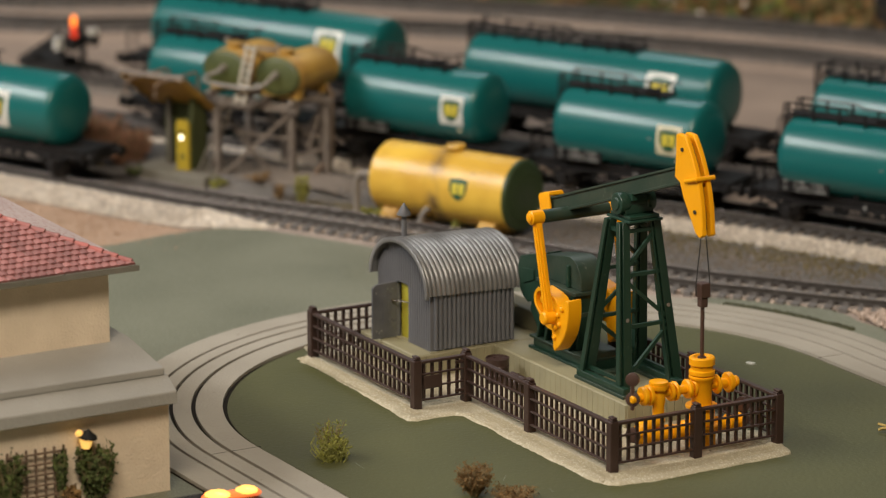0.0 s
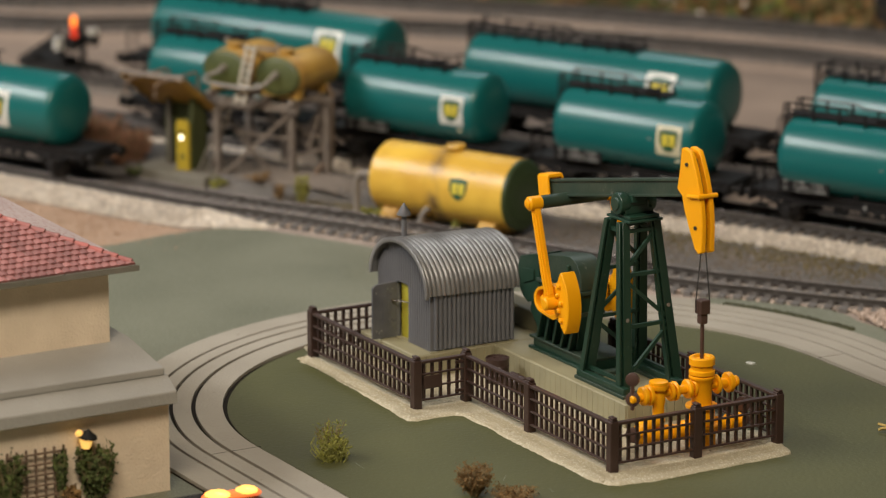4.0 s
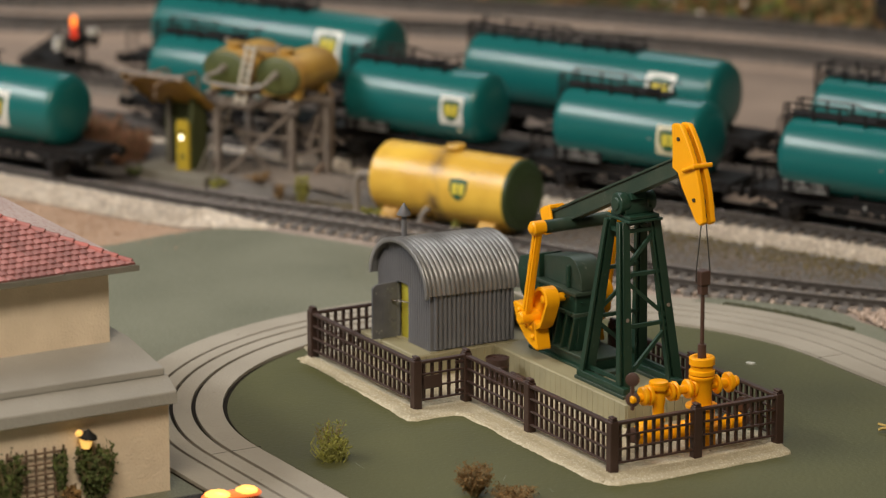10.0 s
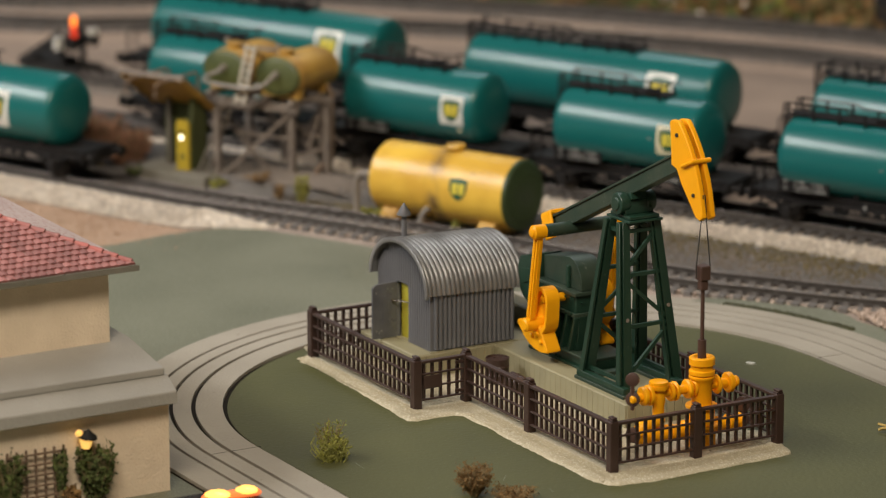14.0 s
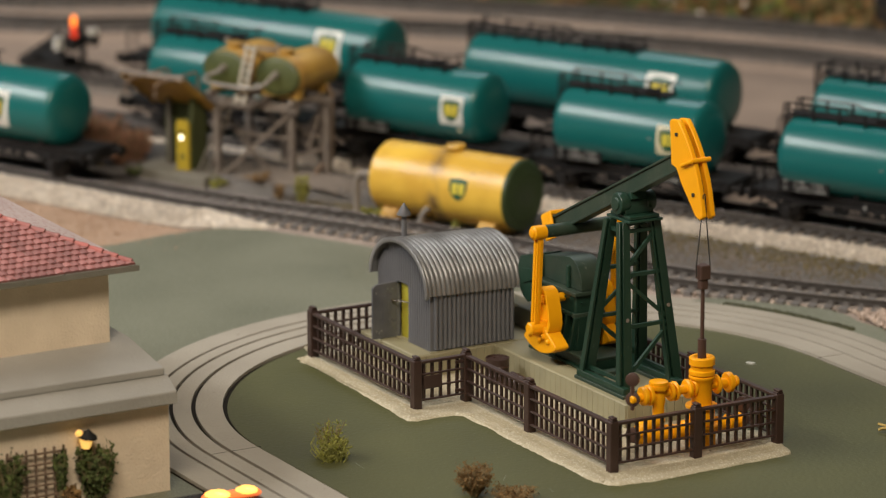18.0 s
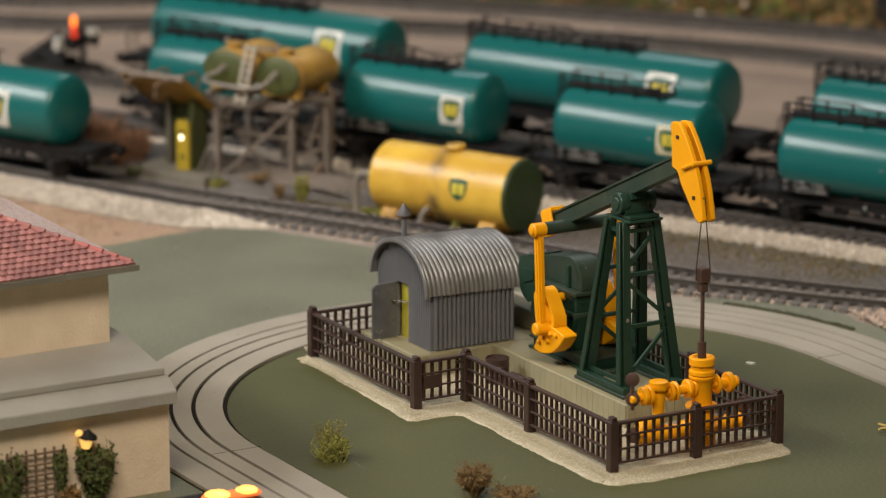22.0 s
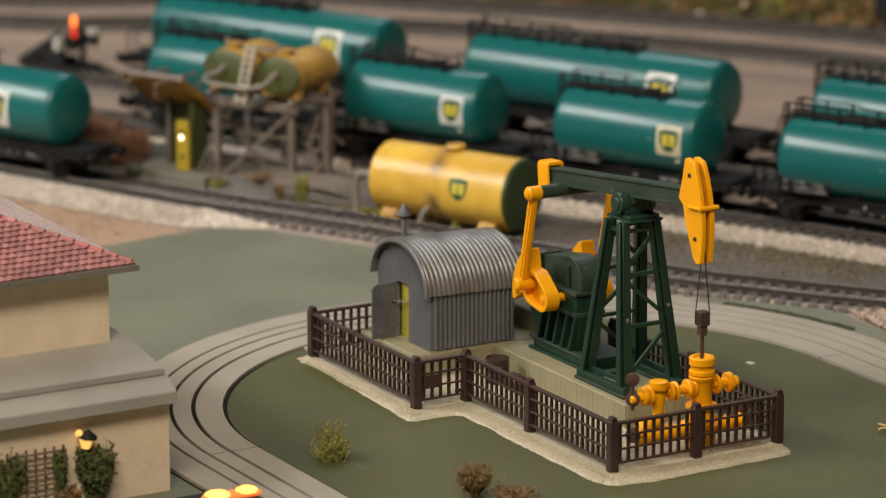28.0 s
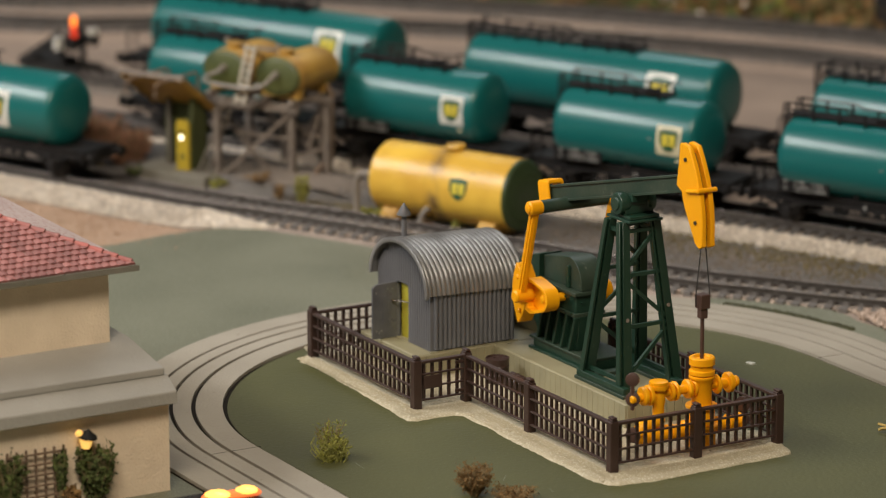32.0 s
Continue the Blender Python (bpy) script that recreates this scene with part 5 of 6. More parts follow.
for x in (-1.2, 0.4):
    part("roof_pipe", pipe(mesh(), ((x, -1.3, 3.85), (x, -1.24, 4.3), (x + 0.06, -1.1, 4.42), (x + 0.5, 0.95, 4.62), (x + 0.56, 1.08, 4.52), (x + 0.58, 1.1, 3.3)), 0.07, 8), RUST_PIPE, hut, "brownish bent pipe over the canopy")

disp = stand("fuel_dispenser", 45.75, -6.35, "yellow and green fuel dispenser with lit dial", "fuel dispenser", 0.585)
part("cabinet", box(mesh(), (-0.3, 0.064, 0), (0.34, 0.5, 2.2)), END_GREEN, disp, "dark green cabinet", 0.05)
face = part("front", prism(mesh(), ((-0.34, 0.0), (0.34, 0.0), (0.34, 2.1), (0.24, 2.25), (-0.24, 2.25), (-0.34, 2.1)), "y", -0.08, 0.06), DISPENSER_YELLOW, disp, "yellow dispenser front", 0.02)
part("dial", rod(mesh(), (-0.03, -0.08, 1.49), (-0.03, -0.14, 1.49), 0.095, 16), LAMP_WHITE, face, "glowing white dial")
part("badge", box(mesh(), (-0.2, -0.1, 1.66), (0.18, -0.08, 1.78)), UNDER, face)
part("nozzle_mark", rod(mesh(), (0.0, -0.08, 0.62), (0.0, -0.1, 0.62), 0.12, 12), END_GREEN, face)

# tank stand of grey timber with two oval tanks
ts = stand("tank_stand", 42.9, -10.25, "grey timber stand carrying two oval ochre tanks", "tank stand")
PL = 2.72
for x, y in ((0.0, 0.0), (0.0, 2.4), (-2.15, 2.4), (-4.1, 0.0), (-4.1, 2.4)):
    part("stand_leg", box(mesh(), (x - 0.14, y - 0.14, -0.5 if y else 0.0), (x + 0.14, y + 0.14, PL)), WOOD_GREY, ts)
for y in (-0.2, 2.4):
    part("stand_beam", box(mesh(), (-4.6, y - 0.12, PL), (0.5, y + 0.12, PL + 0.38)), WOOD_GREY, ts, "", 0.02)
    part("tie_beam", box(mesh(), (-4.1 if y > 0 else -2.9, y - 0.05, 1.5), (0.0, y + 0.05, 1.64)), WOOD_GREY, ts)
for x in (0.25, -1.2, -2.6, -4.2):
    part("cross_beam", box(mesh(), (x - 0.14, -0.5, PL + 0.384), (x + 0.14, 2.8, PL + 0.62)), WOOD_GREY, ts, "", 0.02)
for a, b in (((-2.6, -1.85, -0.15), (-0.1, -0.2, 2.6)), ((-1.35, -0.05, 0.0), (-3.6, -0.05, 2.2)), ((0.1, 0.1, 0.75), (1.15, 0.95, 1.15)), ((-2.0, 2.4, 0.1), (0.0, 2.4, 2.6)), ((0, 2.3, 0.3), (0, 0.1, 2.4)), ((-0.1, 2.4, 0.2), (-4.0, 2.4, 2.5)), ((0.5, 0.55, 1.1), (0.9, 0.8, 2.6))):
    part("diagonal_brace", bar(mesh(), a, b, 0.12, 0.16), WOOD_GREY, ts)
for i in range(6):
    part("landing_board", box(mesh(), (-3.1 + i * 0.3, -1.25, PL + 0.25), (-2.84 + i * 0.3, -0.1, PL + 0.37)), WOOD_GREY, ts)
part("landing_bearer", box(mesh(), (-3.1, -1.1, PL + 0.1), (-1.3, -0.95, PL + 0.246)), WOOD_GREY, ts)
part("landing_leg", box(mesh(), (-2.88, -1.88, -0.25), (-2.62, -1.62, PL + 0.1)), WOOD_GREY, ts)
part("landing_bearer", box(mesh(), (-2.83, -1.9, PL + 0.1), (-2.67, -0.32, PL + 0.246)), WOOD_GREY, ts)
part("outrigger_leg", box(mesh(), (1.08, 0.86, -0.15), (1.34, 1.12, PL + 0.3)), WOOD_GREY, ts)
part("outrigger_beam", box(mesh(), (-0.3, 0.9, PL + 0.384), (1.5, 1.1, PL + 0.62)), WOOD_GREY, ts, "", 0.02)
for i in range(11):
    y = -1.95 + i * 0.22
    part("deck_board", box(mesh(), (-1.7 + 0.5 * (i % 2), y, 0.0), (4.2 - 0.7 * (i % 3), y + 0.2, 0.06)), WOOD_GREY, ts, "", 0.012)


def oval(bm, c, length, a, b, n=32, steps=((0, 0.05), (0.0, 0.82), (0.06, 0.94), (0.16, 1.0))):
    """An oval tank along +y from c."""
    prof = list(steps) + [(length - h, r) for h, r in reversed(steps)]
    rings = [[bm.verts.new((c[0] + a * r * math.cos(k * math.tau / n), c[1] + h, c[2] + b * r * math.sin(k * math.tau / n))) for k in range(n)] for h, r in prof]
    for p, q in zip(rings, rings[1:]):
        for k in range(n):
            bm.faces.new((p[k], p[(k + 1) % n], q[(k + 1) % n], q[k]))
    bm.faces.new(list(reversed(rings[0])))
    bm.faces.new(rings[-1])
    return bm


for x in (-0.55, -3.4):
    zc = PL + 0.62 + 1.0
    t = thing("oval_tank", 0, 0, 0, 0, "oval ochre tank with olive green ends lying on the timber stand", "tank", "tanks on the stand")
    t.matrix_basis = ts.matrix_basis @ cm_pose(x, -0.35, zc)
    part("shell", oval(mesh(), (0, 0.1, 0), 3.1, 1.24, 0.88), OCHRE, t)
    part("tank_end", oval(mesh(), (0, 0.0, 0), 0.22, 1.2, 0.85), END_GREEN, t, "olive green tank end")
    for y in (0.45, 2.3):
        part("saddle", prism(mesh(), ((-1.0, -0.99), (1.0, -0.99), (1.05, -0.45), (0.5, -0.72), (0, -0.8), (-0.5, -0.72), (-1.05, -0.45)), "y", y - 0.15, y + 0.15), OCHRE, t)
    part("manhole", turned(mesh(), (0, 0.75, 0.8), (0, 0.75, 1.4), ((0, 0.3), (0.22, 0.3), (0.22, 0.36), (0.3, 0.36), (0.34, 0.22)), 20), OCHRE, t)
    part("vent", turned(mesh(), (-0.25, 0.6, 0.85), (-0.25, 0.6, 1.5), ((0, 0.09), (0.35, 0.09), (0.35, 0.14), (0.45, 0.14)), 10), PIPE_GREY, t)
    part("nozzle", turned(mesh(), (0, 0.02, 0.1), (0, -0.4, 0.1), ((0, 0.16), (0.12, 0.16), (0.12, 0.1), (0.3, 0.1)), 12), PIPE_GREY, t)
zc = PL + 1.6
part("feed_pipe", pipe(mesh(), smooth_line(((-3.4, -0.6, zc), (-3.95, -0.85, zc - 0.25), (-3.8, -1.2, zc - 0.42), (-2.9, -1.3, zc - 0.45), (-1.6, -1.3, zc - 0.45), (-0.85, -1.1, zc - 0.35), (-0.6, -0.7, zc - 0.05), (-0.55, -0.5, zc)), 5), 0.1, 10), PIPE_GREY, ts, "grey pipe joining both tanks")
part("plank", box(mesh(), (-3.3, 0.4, zc + 0.92), (-0.3, 0.75, zc + 0.99)), WOOD_GREY, ts, "plank across the tank tops")
part("down_pipe", pipe(mesh(), smooth_line(((0.0, 2.25, zc - 0.35), (0.25, 2.2, zc - 0.55), (0.7, 2.0, zc - 1.0), (0.85, 1.85, zc - 1.4), (0.9, 1.75, 0.9), (0.92, 1.6, 0.45), (1.0, 0.9, 0.3), (1.1, 0.4, 0.25), (1.1, 0.28, 0.1), (1.1, 0.25, -0.1)), 5), 0.1, 10), RUST_PIPE, ts, "rusty brown bent down pipe")


def ladder(parent, foot, head, wide, side, rungs, r, mat=WOOD_GREY):
    f, h, s = Vector(foot), Vector(head), Vector(side).normalized() * (wide / 2)
    for k in (-1, 1):
        part("ladder_side", bar(mesh(), f + s * k, h + s * k, r * 2, r * 2), mat, parent)
    for i in range(rungs):
        c = f + (h - f) * ((i + 0.6) / rungs)
        part("ladder_rung", bar(mesh(), c - s, c + s, r * 1.6, r * 1.6), mat, parent)


PALE_WOOD = material("pale_ladder_wood", (0.5, 0.46, 0.38), 0.7, (0.4, 0.36, 0.29), 0.8, 150, 0.3, 700)
up_ladder = thing("ladder", 0, 0, 0, 0, "pale wooden ladder leaning on the oval tanks", "ladder")
up_ladder.matrix_basis = ts.matrix_basis @ cm_pose(-2.0, -1.0, PL + 0.37)
ladder(up_ladder, (0.03, -0.15, 0), (0.22, 0.5, 2.5), 0.44, (1, 0, 0), 8, 0.055, PALE_WOOD)
low_ladder = thing("ladder", 0, 0, 0, 0, "grey weathered ladder up to the landing", "ladder")
low_ladder.matrix_basis = ts.matrix_basis @ cm_pose(-2.5, -1.75, 0)
ladder(low_ladder, (-0.75, -0.5, 0.0), (-0.1, 0.75, PL + 0.4), 0.4, (0.9, 0.3, 0), 11, 0.045, DARK_WOOD)

# ---- buffer stop with a red lamp at the end of the rear siding ----
bs_at = Vector((46.0, -22.9, 0)) + D * -25.9
bs = thing("buffer_stop", bs_at.x, bs_at.y, 0.63, ALONG, "black buffer stop with white beam ends and a lit red lamp", "buffer stop")
for y in (-0.825, 0.825):
    part("strut", bar(mesh(), (-2.3, y, 0.1), (0.3, y, 1.7), 0.3, 0.42), BLACK, bs)
    part("upright", box(mesh(), (0.2, y - 0.12, 0), (0.45, y + 0.12, 1.6)), BLACK, bs)
    part("base_rail", box(mesh(), (-2.4, y - 0.12, 0), (1.5, y + 0.12, 0.14)), BLACK, bs)
    part("buffer", turned(mesh(), (0.65, y, 1.25), (1.5, y, 1.25), ((0, 0.16), (0.4, 0.12), (0.42, 0.3), (0.5, 0.3)), 14), BLACK, bs)
part("ballast_box", box(mesh(), (-1.9, -0.7, 0.14), (0.1, 0.7, 0.45)), BLACK, bs, "", 0.04)
part("beam", box(mesh(), (0.45, -1.0, 1.0), (0.68, 1.0, 1.5)), UNDER, bs)
for y in (-1.35, 1.35):
    part("beam_end", box(mesh(), (0.45, y - 0.29, 1.08), (0.68, y + 0.29, 1.72)), PLATE_WHITE, bs, "white beam end", 0.05)
part("lamp_body", turned(mesh(), (0.55, -0.1, 1.5), (0.55, -0.1, 2.2), ((0, 0.13), (0.6, 0.14)), 14), LAMP_RED, bs, "red lamp housing glowing dimly")
part("lamp", turned(mesh(), (0.55, -0.1, 2.1), (0.55, -0.1, 3.0), ((0, 0.12), (0.2, 0.145), (0.4, 0.13), (0.48, 0.08), (0.51, 0.03)), 14), LAMP_ORANGE, bs, "glowing orange lamp")

# ---- stones, ballast shoulders, moss ----


def stones(name, place, count, size, mat, label, seed):
    """Loose stones, each a lumpy small solid; place(rnd) gives x, y, z."""
    rnd = random.Random(seed)
    verts, faces = [], []
    shape = [Vector(p) for p in ((1, 0, 0), (-1, 0, 0), (0, 1, 0), (0, -1, 0), (0, 0, 1), (0, 0, -1))]
    tri = ((4, 0, 2), (4, 2, 1), (4, 1, 3), (4, 3, 0), (5, 2, 0), (5, 1, 2), (5, 3, 1), (5, 0, 3))
    for _ in range(count):
        c = Vector(place(rnd))
        turn = Euler((rnd.random() * 6, rnd.random() * 6, rnd.random() * 6)).to_matrix()
        s = size * (0.6 + 0.8 * rnd.random())
        k = len(verts)
        for p in shape:
            q = turn @ Vector((p.x * (0.7 + 0.6 * rnd.random()), p.y * (0.7 + 0.6 * rnd.random()), p.z * (0.6 + 0.5 * rnd.random()))) * s + c
            verts.append(q * CM)
        faces += [(a + k, b + k, d + k) for a, b, d in tri]
    data = bpy.data.meshes.new(name)
    data.from_pydata(verts, [], faces)
    data.materials.append(mat)
    return tagged(new(name, data), label, "", "", "stuff")


def shoulder(name, line, inner, outer, z_in, z_out, mat):
    """A sloping ballast shoulder on the visitors' side of a line."""
    return lone(name, sweep(mesh(), line, ((-outer, z_out - 0.1), (-inner, z_out - 0.1), (-inner, z_in), (-inner - (outer - inner) * 0.25, z_in - 0.02), (-outer, z_out))), mat, "pale ballast shoulder beside the track", kind="structure")


def beside(line, near, far, z_in, z_out):
    pts = along(line, 0.2)

    def place(rnd):
        c, way = rnd.choice(pts)
        right = Vector((way.y, -way.x, 0))
        k = rnd.random()
        q = c + right * (near + (far - near) * k)
        return (q.x, q.y, z_in + (z_out - z_in) * max(0, k - 0.25) / 0.75)
    return place


# the lines run from far to near, so the visitors are on their right-hand side
F_FINE = smooth_line([Vector((25.1, -24.5, 0)) + D * s for s in (-50, -20, 0, 16)], 10)
N_FINE = smooth_line(N_LINE[:7], 8)
shoulder("ballast_shoulder", F_FINE, 1.5, 3.1, 0.2, 0.0, BALLAST_BED)
stones("ballast_stones", beside(F_FINE, 1.25, 3.25, 0.22, 0.03), 19000, 0.06, BALLAST, "loose pale ballast stones along the siding", 3)
stones("ballast_stones", beside(F_FINE, -1.3, 1.3, 0.13, 0.13), 2500, 0.08, FAR_BALLAST, "brown ballast stones between the siding rails", 4)
N_LEFT = [p for p in N_FINE if p.x > 40.0]
shoulder("ballast_shoulder", N_LEFT, 1.6, 3.4, 0.36, 0.0, BALLAST_BED)
stones("ballast_stones", beside(N_LEFT, 1.6, 3.5, 0.4, 0.05), 22000, 0.065, BALLAST, "loose pale ballast stones along the near track", 5)


def shoulder_end(rnd):
    """The shoulder runs out to a point beside the rail."""
    c, way = rnd.choice(N_TAIL)
    k = max(0.0, (c.x - 36.6) / 3.6)
    q = rnd.random()
    s = 1.3 + 2.1 * k * q
    return (c.x + way.y * s, c.y - way.x * s, 0.02 + 0.36 * (1 - max(0.0, q - 0.2) / 0.8) * k * (0.75 + 0.3 * rnd.random()))


N_TAIL = [(c, w) for c, w in along(N_FINE, 0.1) if 36.6 < c.x < 40.2]
stones("ballast_stones", shoulder_end, 5500, 0.07, BALLAST, "loose pale ballast running out beside the near track", 20)
stones("ballast_stones", beside(smooth_line(N_LINE[1:], 8), -1.55, 1.38, 0.17, 0.17), 9000, 0.07, PINK_BALLAST, "grey gravel between the rails", 6)


def patch(x0, y0, x1, y1, w, z):
    def place(rnd):
        k = rnd.random()
        return (x0 + (x1 - x0) * k + rnd.gauss(0, w), y0 + (y1 - y0) * k + rnd.gauss(0, w), z + rnd.random() * 0.05)
    return place




def heap(a, b, c, z):
    """Loose material over a triangle."""
    def place(rnd):
        u, v = sorted((rnd.random(), rnd.random()))
        return (a[0] * u + b[0] * (v - u) + c[0] * (1 - v) + rnd.gauss(0, 0.08), a[1] * u + b[1] * (v - u) + c[1] * (1 - v) + rnd.gauss(0, 0.08), z + rnd.random() * 0.16)
    return place


stones("pink_gravel", heap((14.2, -19.05), (9.6, -21.6), (7.8, -18.6), 0.03), 3800, 0.1, PINK_BALLAST, "pinkish gravel heap beside the track", 7)
# Dark crumbs laid as the shadow line at the road's outer edge.
stones("moss_and_shade_crumbs", lambda r: (lambda a, d: (8.38 + d * math.cos(a), -2.73 + d * math.sin(a), 0.15))(radians(-58 - 24 * r.random()), 14.6 + abs(r.gauss(0, 0.12))), 1100, 0.06, SHADE_CRUMBS, "dark moss-like crumbs standing in for the shadow line along the road edge", 19)
stones("pink_gravel", patch(20.6, -14.4, 17.4, -16.1, 0.16, 0.02), 620, 0.09, PINK_BALLAST, "pinkish gravel beside the track", 8)
stones("gravel_stones", patch(30, -15.5, 17.5, -22, 1.4, 0.03), 2600, 0.05, FAR_BALLAST, "fine stones on the gravel", 9)
stones("gravel_stones", patch(47, -7.8, 38.5, -12.5, 1.2, YZ), 1500, 0.05, FAR_BALLAST, "fine stones on the yard", 10)
stones("moss_and_shade_crumbs", patch(28.5, -18.6, 17.0, -23.6, 1.1, 0.03), 1500, 0.06, MOSS_OCHRE, "yellowish moss crumbs on the gravel", 11)
stones("moss_and_shade_crumbs", patch(40.2, -8.9, 36.4, -11.6, 0.5, 0.03), 200, 0.06, MOSS_OCHRE, "yellowish moss crumbs on the gravel", 12)
stones("yard_rubble", patch(49.2, -9.8, 44.6, -13.2, 0.4, 0.35), 2600, 0.12, BALLAST, "pale rubble behind the tank stand", 13)
stones("yard_rubble", patch(56.0, -7.4, 49.5, -10.4, 0.5, 0.1), 2600, 0.1, BALLAST, "pale rubble beside the siding", 56)
stones("pale_dust", patch(68.6, -40.0, 63.2, -43.6, 0.7, -0.06), 3000, 0.1, BALLAST, "pale dust spilt on the sandy ground", 54)
stones("sand_grains", patch(46, -0.5, 38.5, 1.0, 1.6, -0.05), 1500, 0.05, SAND_ORANGE, "coarse sand grains", 14)
stones("base_grit", lambda r: (-0.8 + 9.0 * r.random(), 0.1 + 0.8 * r.random(), 0.11), 7200, 0.026, SLAB, "rough cast rim of the base", 51)
stones("base_grit", lambda r: (9.1 + 8.6 * r.random(), 2.1 + 0.6 * r.random(), 0.11), 5600, 0.026, SLAB, "rough cast rim of the base", 52)
stones("base_grit", lambda r: (-1.2 + 1.0 * r.random(), 0.4 - 6.8 * r.random(), 0.11), 5000, 0.026, SLAB, "rough cast rim of the base", 53)
stones("pit_grit", lambda r: (0.2 + 4.0 * r.random(), -0.3 - 6.2 * r.random(), 0.09), 700, 0.04, SLAB, "beige grit inside the fence", 18)


# ---- plants ----
def tuft(name, x, y, z, wide, high, mat, count, label, seed, droop=0.4, blade=0.05, category="tuft"):
    """A clump of twigs with many small leaves."""
    rnd = random.Random(seed)
    ob = thing(name, x, y, z, 0, label, category)
    tw = mesh()
    lv, lf = [], []
    for i in range(max(4, count // 18)):
        a = rnd.random() * math.tau
        tip = Vector((math.cos(a) * wide * rnd.uniform(0.2, 0.9), math.sin(a) * wide * rnd.uniform(0.2, 0.9), high * rnd.uniform(0.55, 1.0)))
        root = Vector((tip.x * 0.15, tip.y * 0.15, -0.02))
        bend = root.lerp(tip, 0.5) + Vector((0, 0, high * 0.18 * droop))
        pipe(tw, (root, bend, tip), 0.02, 5)
        for _ in range(18):
            k = rnd.uniform(0.25, 1.05)
            c = (root.lerp(bend, k * 2) if k < 0.5 else bend.lerp(tip, k * 2 - 1)) + Vector((rnd.gauss(0, 0.09 * wide), rnd.gauss(0, 0.09 * wide), rnd.gauss(0, 0.06 * high)))
            if c.z < 0.02:
                c.z = 0.03
            t = Euler((rnd.random() * 6, rnd.random() * 6, rnd.random() * 6)).to_matrix()
            s = blade * rnd.uniform(0.6, 1.5)
            k0 = len(lv)
            for p in ((-0.6, -1, 0), (0.6, -1, 0.15), (0.7, 0.6, 0), (0, 1.3, 0.2), (-0.7, 0.5, 0.1), (0, 0, 0.5)):
                lv.append((t @ Vector(p) * s + c) * CM)
            lf += [(k0 + a1, k0 + b1, k0 + 5) for a1, b1 in ((0, 1), (1, 2), (2, 3), (3, 4), (4, 0))]
    part("stem", tw, TWIG, ob)
    data = bpy.data.meshes.new("leaves")
    data.from_pydata(lv, [], lf)
    data.materials.append(mat)
    leaves = new("leaves", data)
    leaves.parent = ob
    tagged(leaves, kind="stuff")
    return ob


def strands(parent, count, wide, high, r, mat, seed):
    """Tangled wiry sprigs that bend out of the clump's foot."""
    rnd = random.Random(seed)
    bm = mesh()
    for _ in range(count):
        a, b = rnd.random() * math.tau, rnd.random() * math.tau
        root = Vector((rnd.gauss(0, 0.35) * wide, rnd.gauss(0, 0.35) * wide, 0.0))
        tip = root + Vector((math.cos(a) * wide * rnd.uniform(0.1, 0.7), math.sin(a) * wide * rnd.uniform(0.1, 0.7), high * rnd.uniform(0.25, 1.0)))
        mid = root.lerp(tip, 0.55) + Vector((math.cos(b) * 0.15, math.sin(b) * 0.15, 0.12 * high))
        pipe(bm, smooth_line((root, mid, tip), 3), r * rnd.uniform(0.7, 1.3), 4)
    return tagged(part("sprig_tangle", bm, mat, parent, "tangle of wiry sprigs"), kind="stuff")


SPRIG = material("yellow_green_sprig", (0.36, 0.35, 0.07), 0.85, (0.2, 0.2, 0.05), 0.8, 200, 0.2, 700)
near_bush = tuft("bush", 6.15, 7.35, 0.055, 0.55, 0.7, LEAF_YELLOW, 700, "tangled yellow-green bush on the green board", 57, blade=0.03, category="bush")
strands(near_bush, 240, 0.62, 0.8, 0.015, SPRIG, 58)
tuft("bush", 6.5, 7.25, 0.055, 0.75, 1.35, LEAF_YELLOW, 260, "small sparse yellow-green bush on the green board", 21, blade=0.035, category="bush")
tuft("bush", 0.15, 5.25, 0.055, 0.75, 1.0, LEAF_BROWN, 4500, "small dry brown bush on the green board", 22, blade=0.028, category="bush")
tuft("bush", -1.0, 4.45, 0.055, 0.95, 0.42, LEAF_BROWN, 1800, "low dry brown clump on the green board", 23, blade=0.03, category="bush")
tuft("bush", 49.2, -5.3, 0.0, 1.3, 1.75, LEAF_RUST, 5200, "round reddish brown bush beside the track", 24, blade=0.06, category="bush")
tuft("bush", 50.6, -4.6, 0.0, 1.2, 2.2, LEAF_RUST, 4200, "round reddish brown bush beside the track", 25, blade=0.06, category="bush")
for x, y, z, w, h, m, n, k in ((43.6, -7.0, 0.03, 0.5, 0.65, LEAF_YELLOW, 260, 26), (39.3, -8.85, 0.03, 0.4, 1.35, LEAF_YELLOW, 420, 27), (40.5, -8.35, 0.03, 0.36, 0.75, LEAF_BROWN, 240, 28), (42.2, -8.3, YZ, 0.6, 0.35, LEAF_BROWN, 180, 29),
                               (35.2, -10.6, 0.03, 0.6, 0.7, LEAF_YELLOW, 260, 30), (33.2, -11.5, 0.03, 0.4, 0.3, LEAF_BROWN, 160, 31), (31.9, -12.4, 0.03, 0.5, 0.5, LEAF_YELLOW, 160, 32), (36.2, -10.3, 0.03, 0.4, 0.4, LEAF_YELLOW, 120, 33), (47.4, -4.7, 0.2, 0.7, 0.45, LEAF_GREEN, 300, 34)):
    tuft("grass_tuft", x, y, z, w, h, m, n, "small scenic grass tuft at the yard's edge" if m is not LEAF_BROWN else "small dry brown tuft at the yard's edge", k)

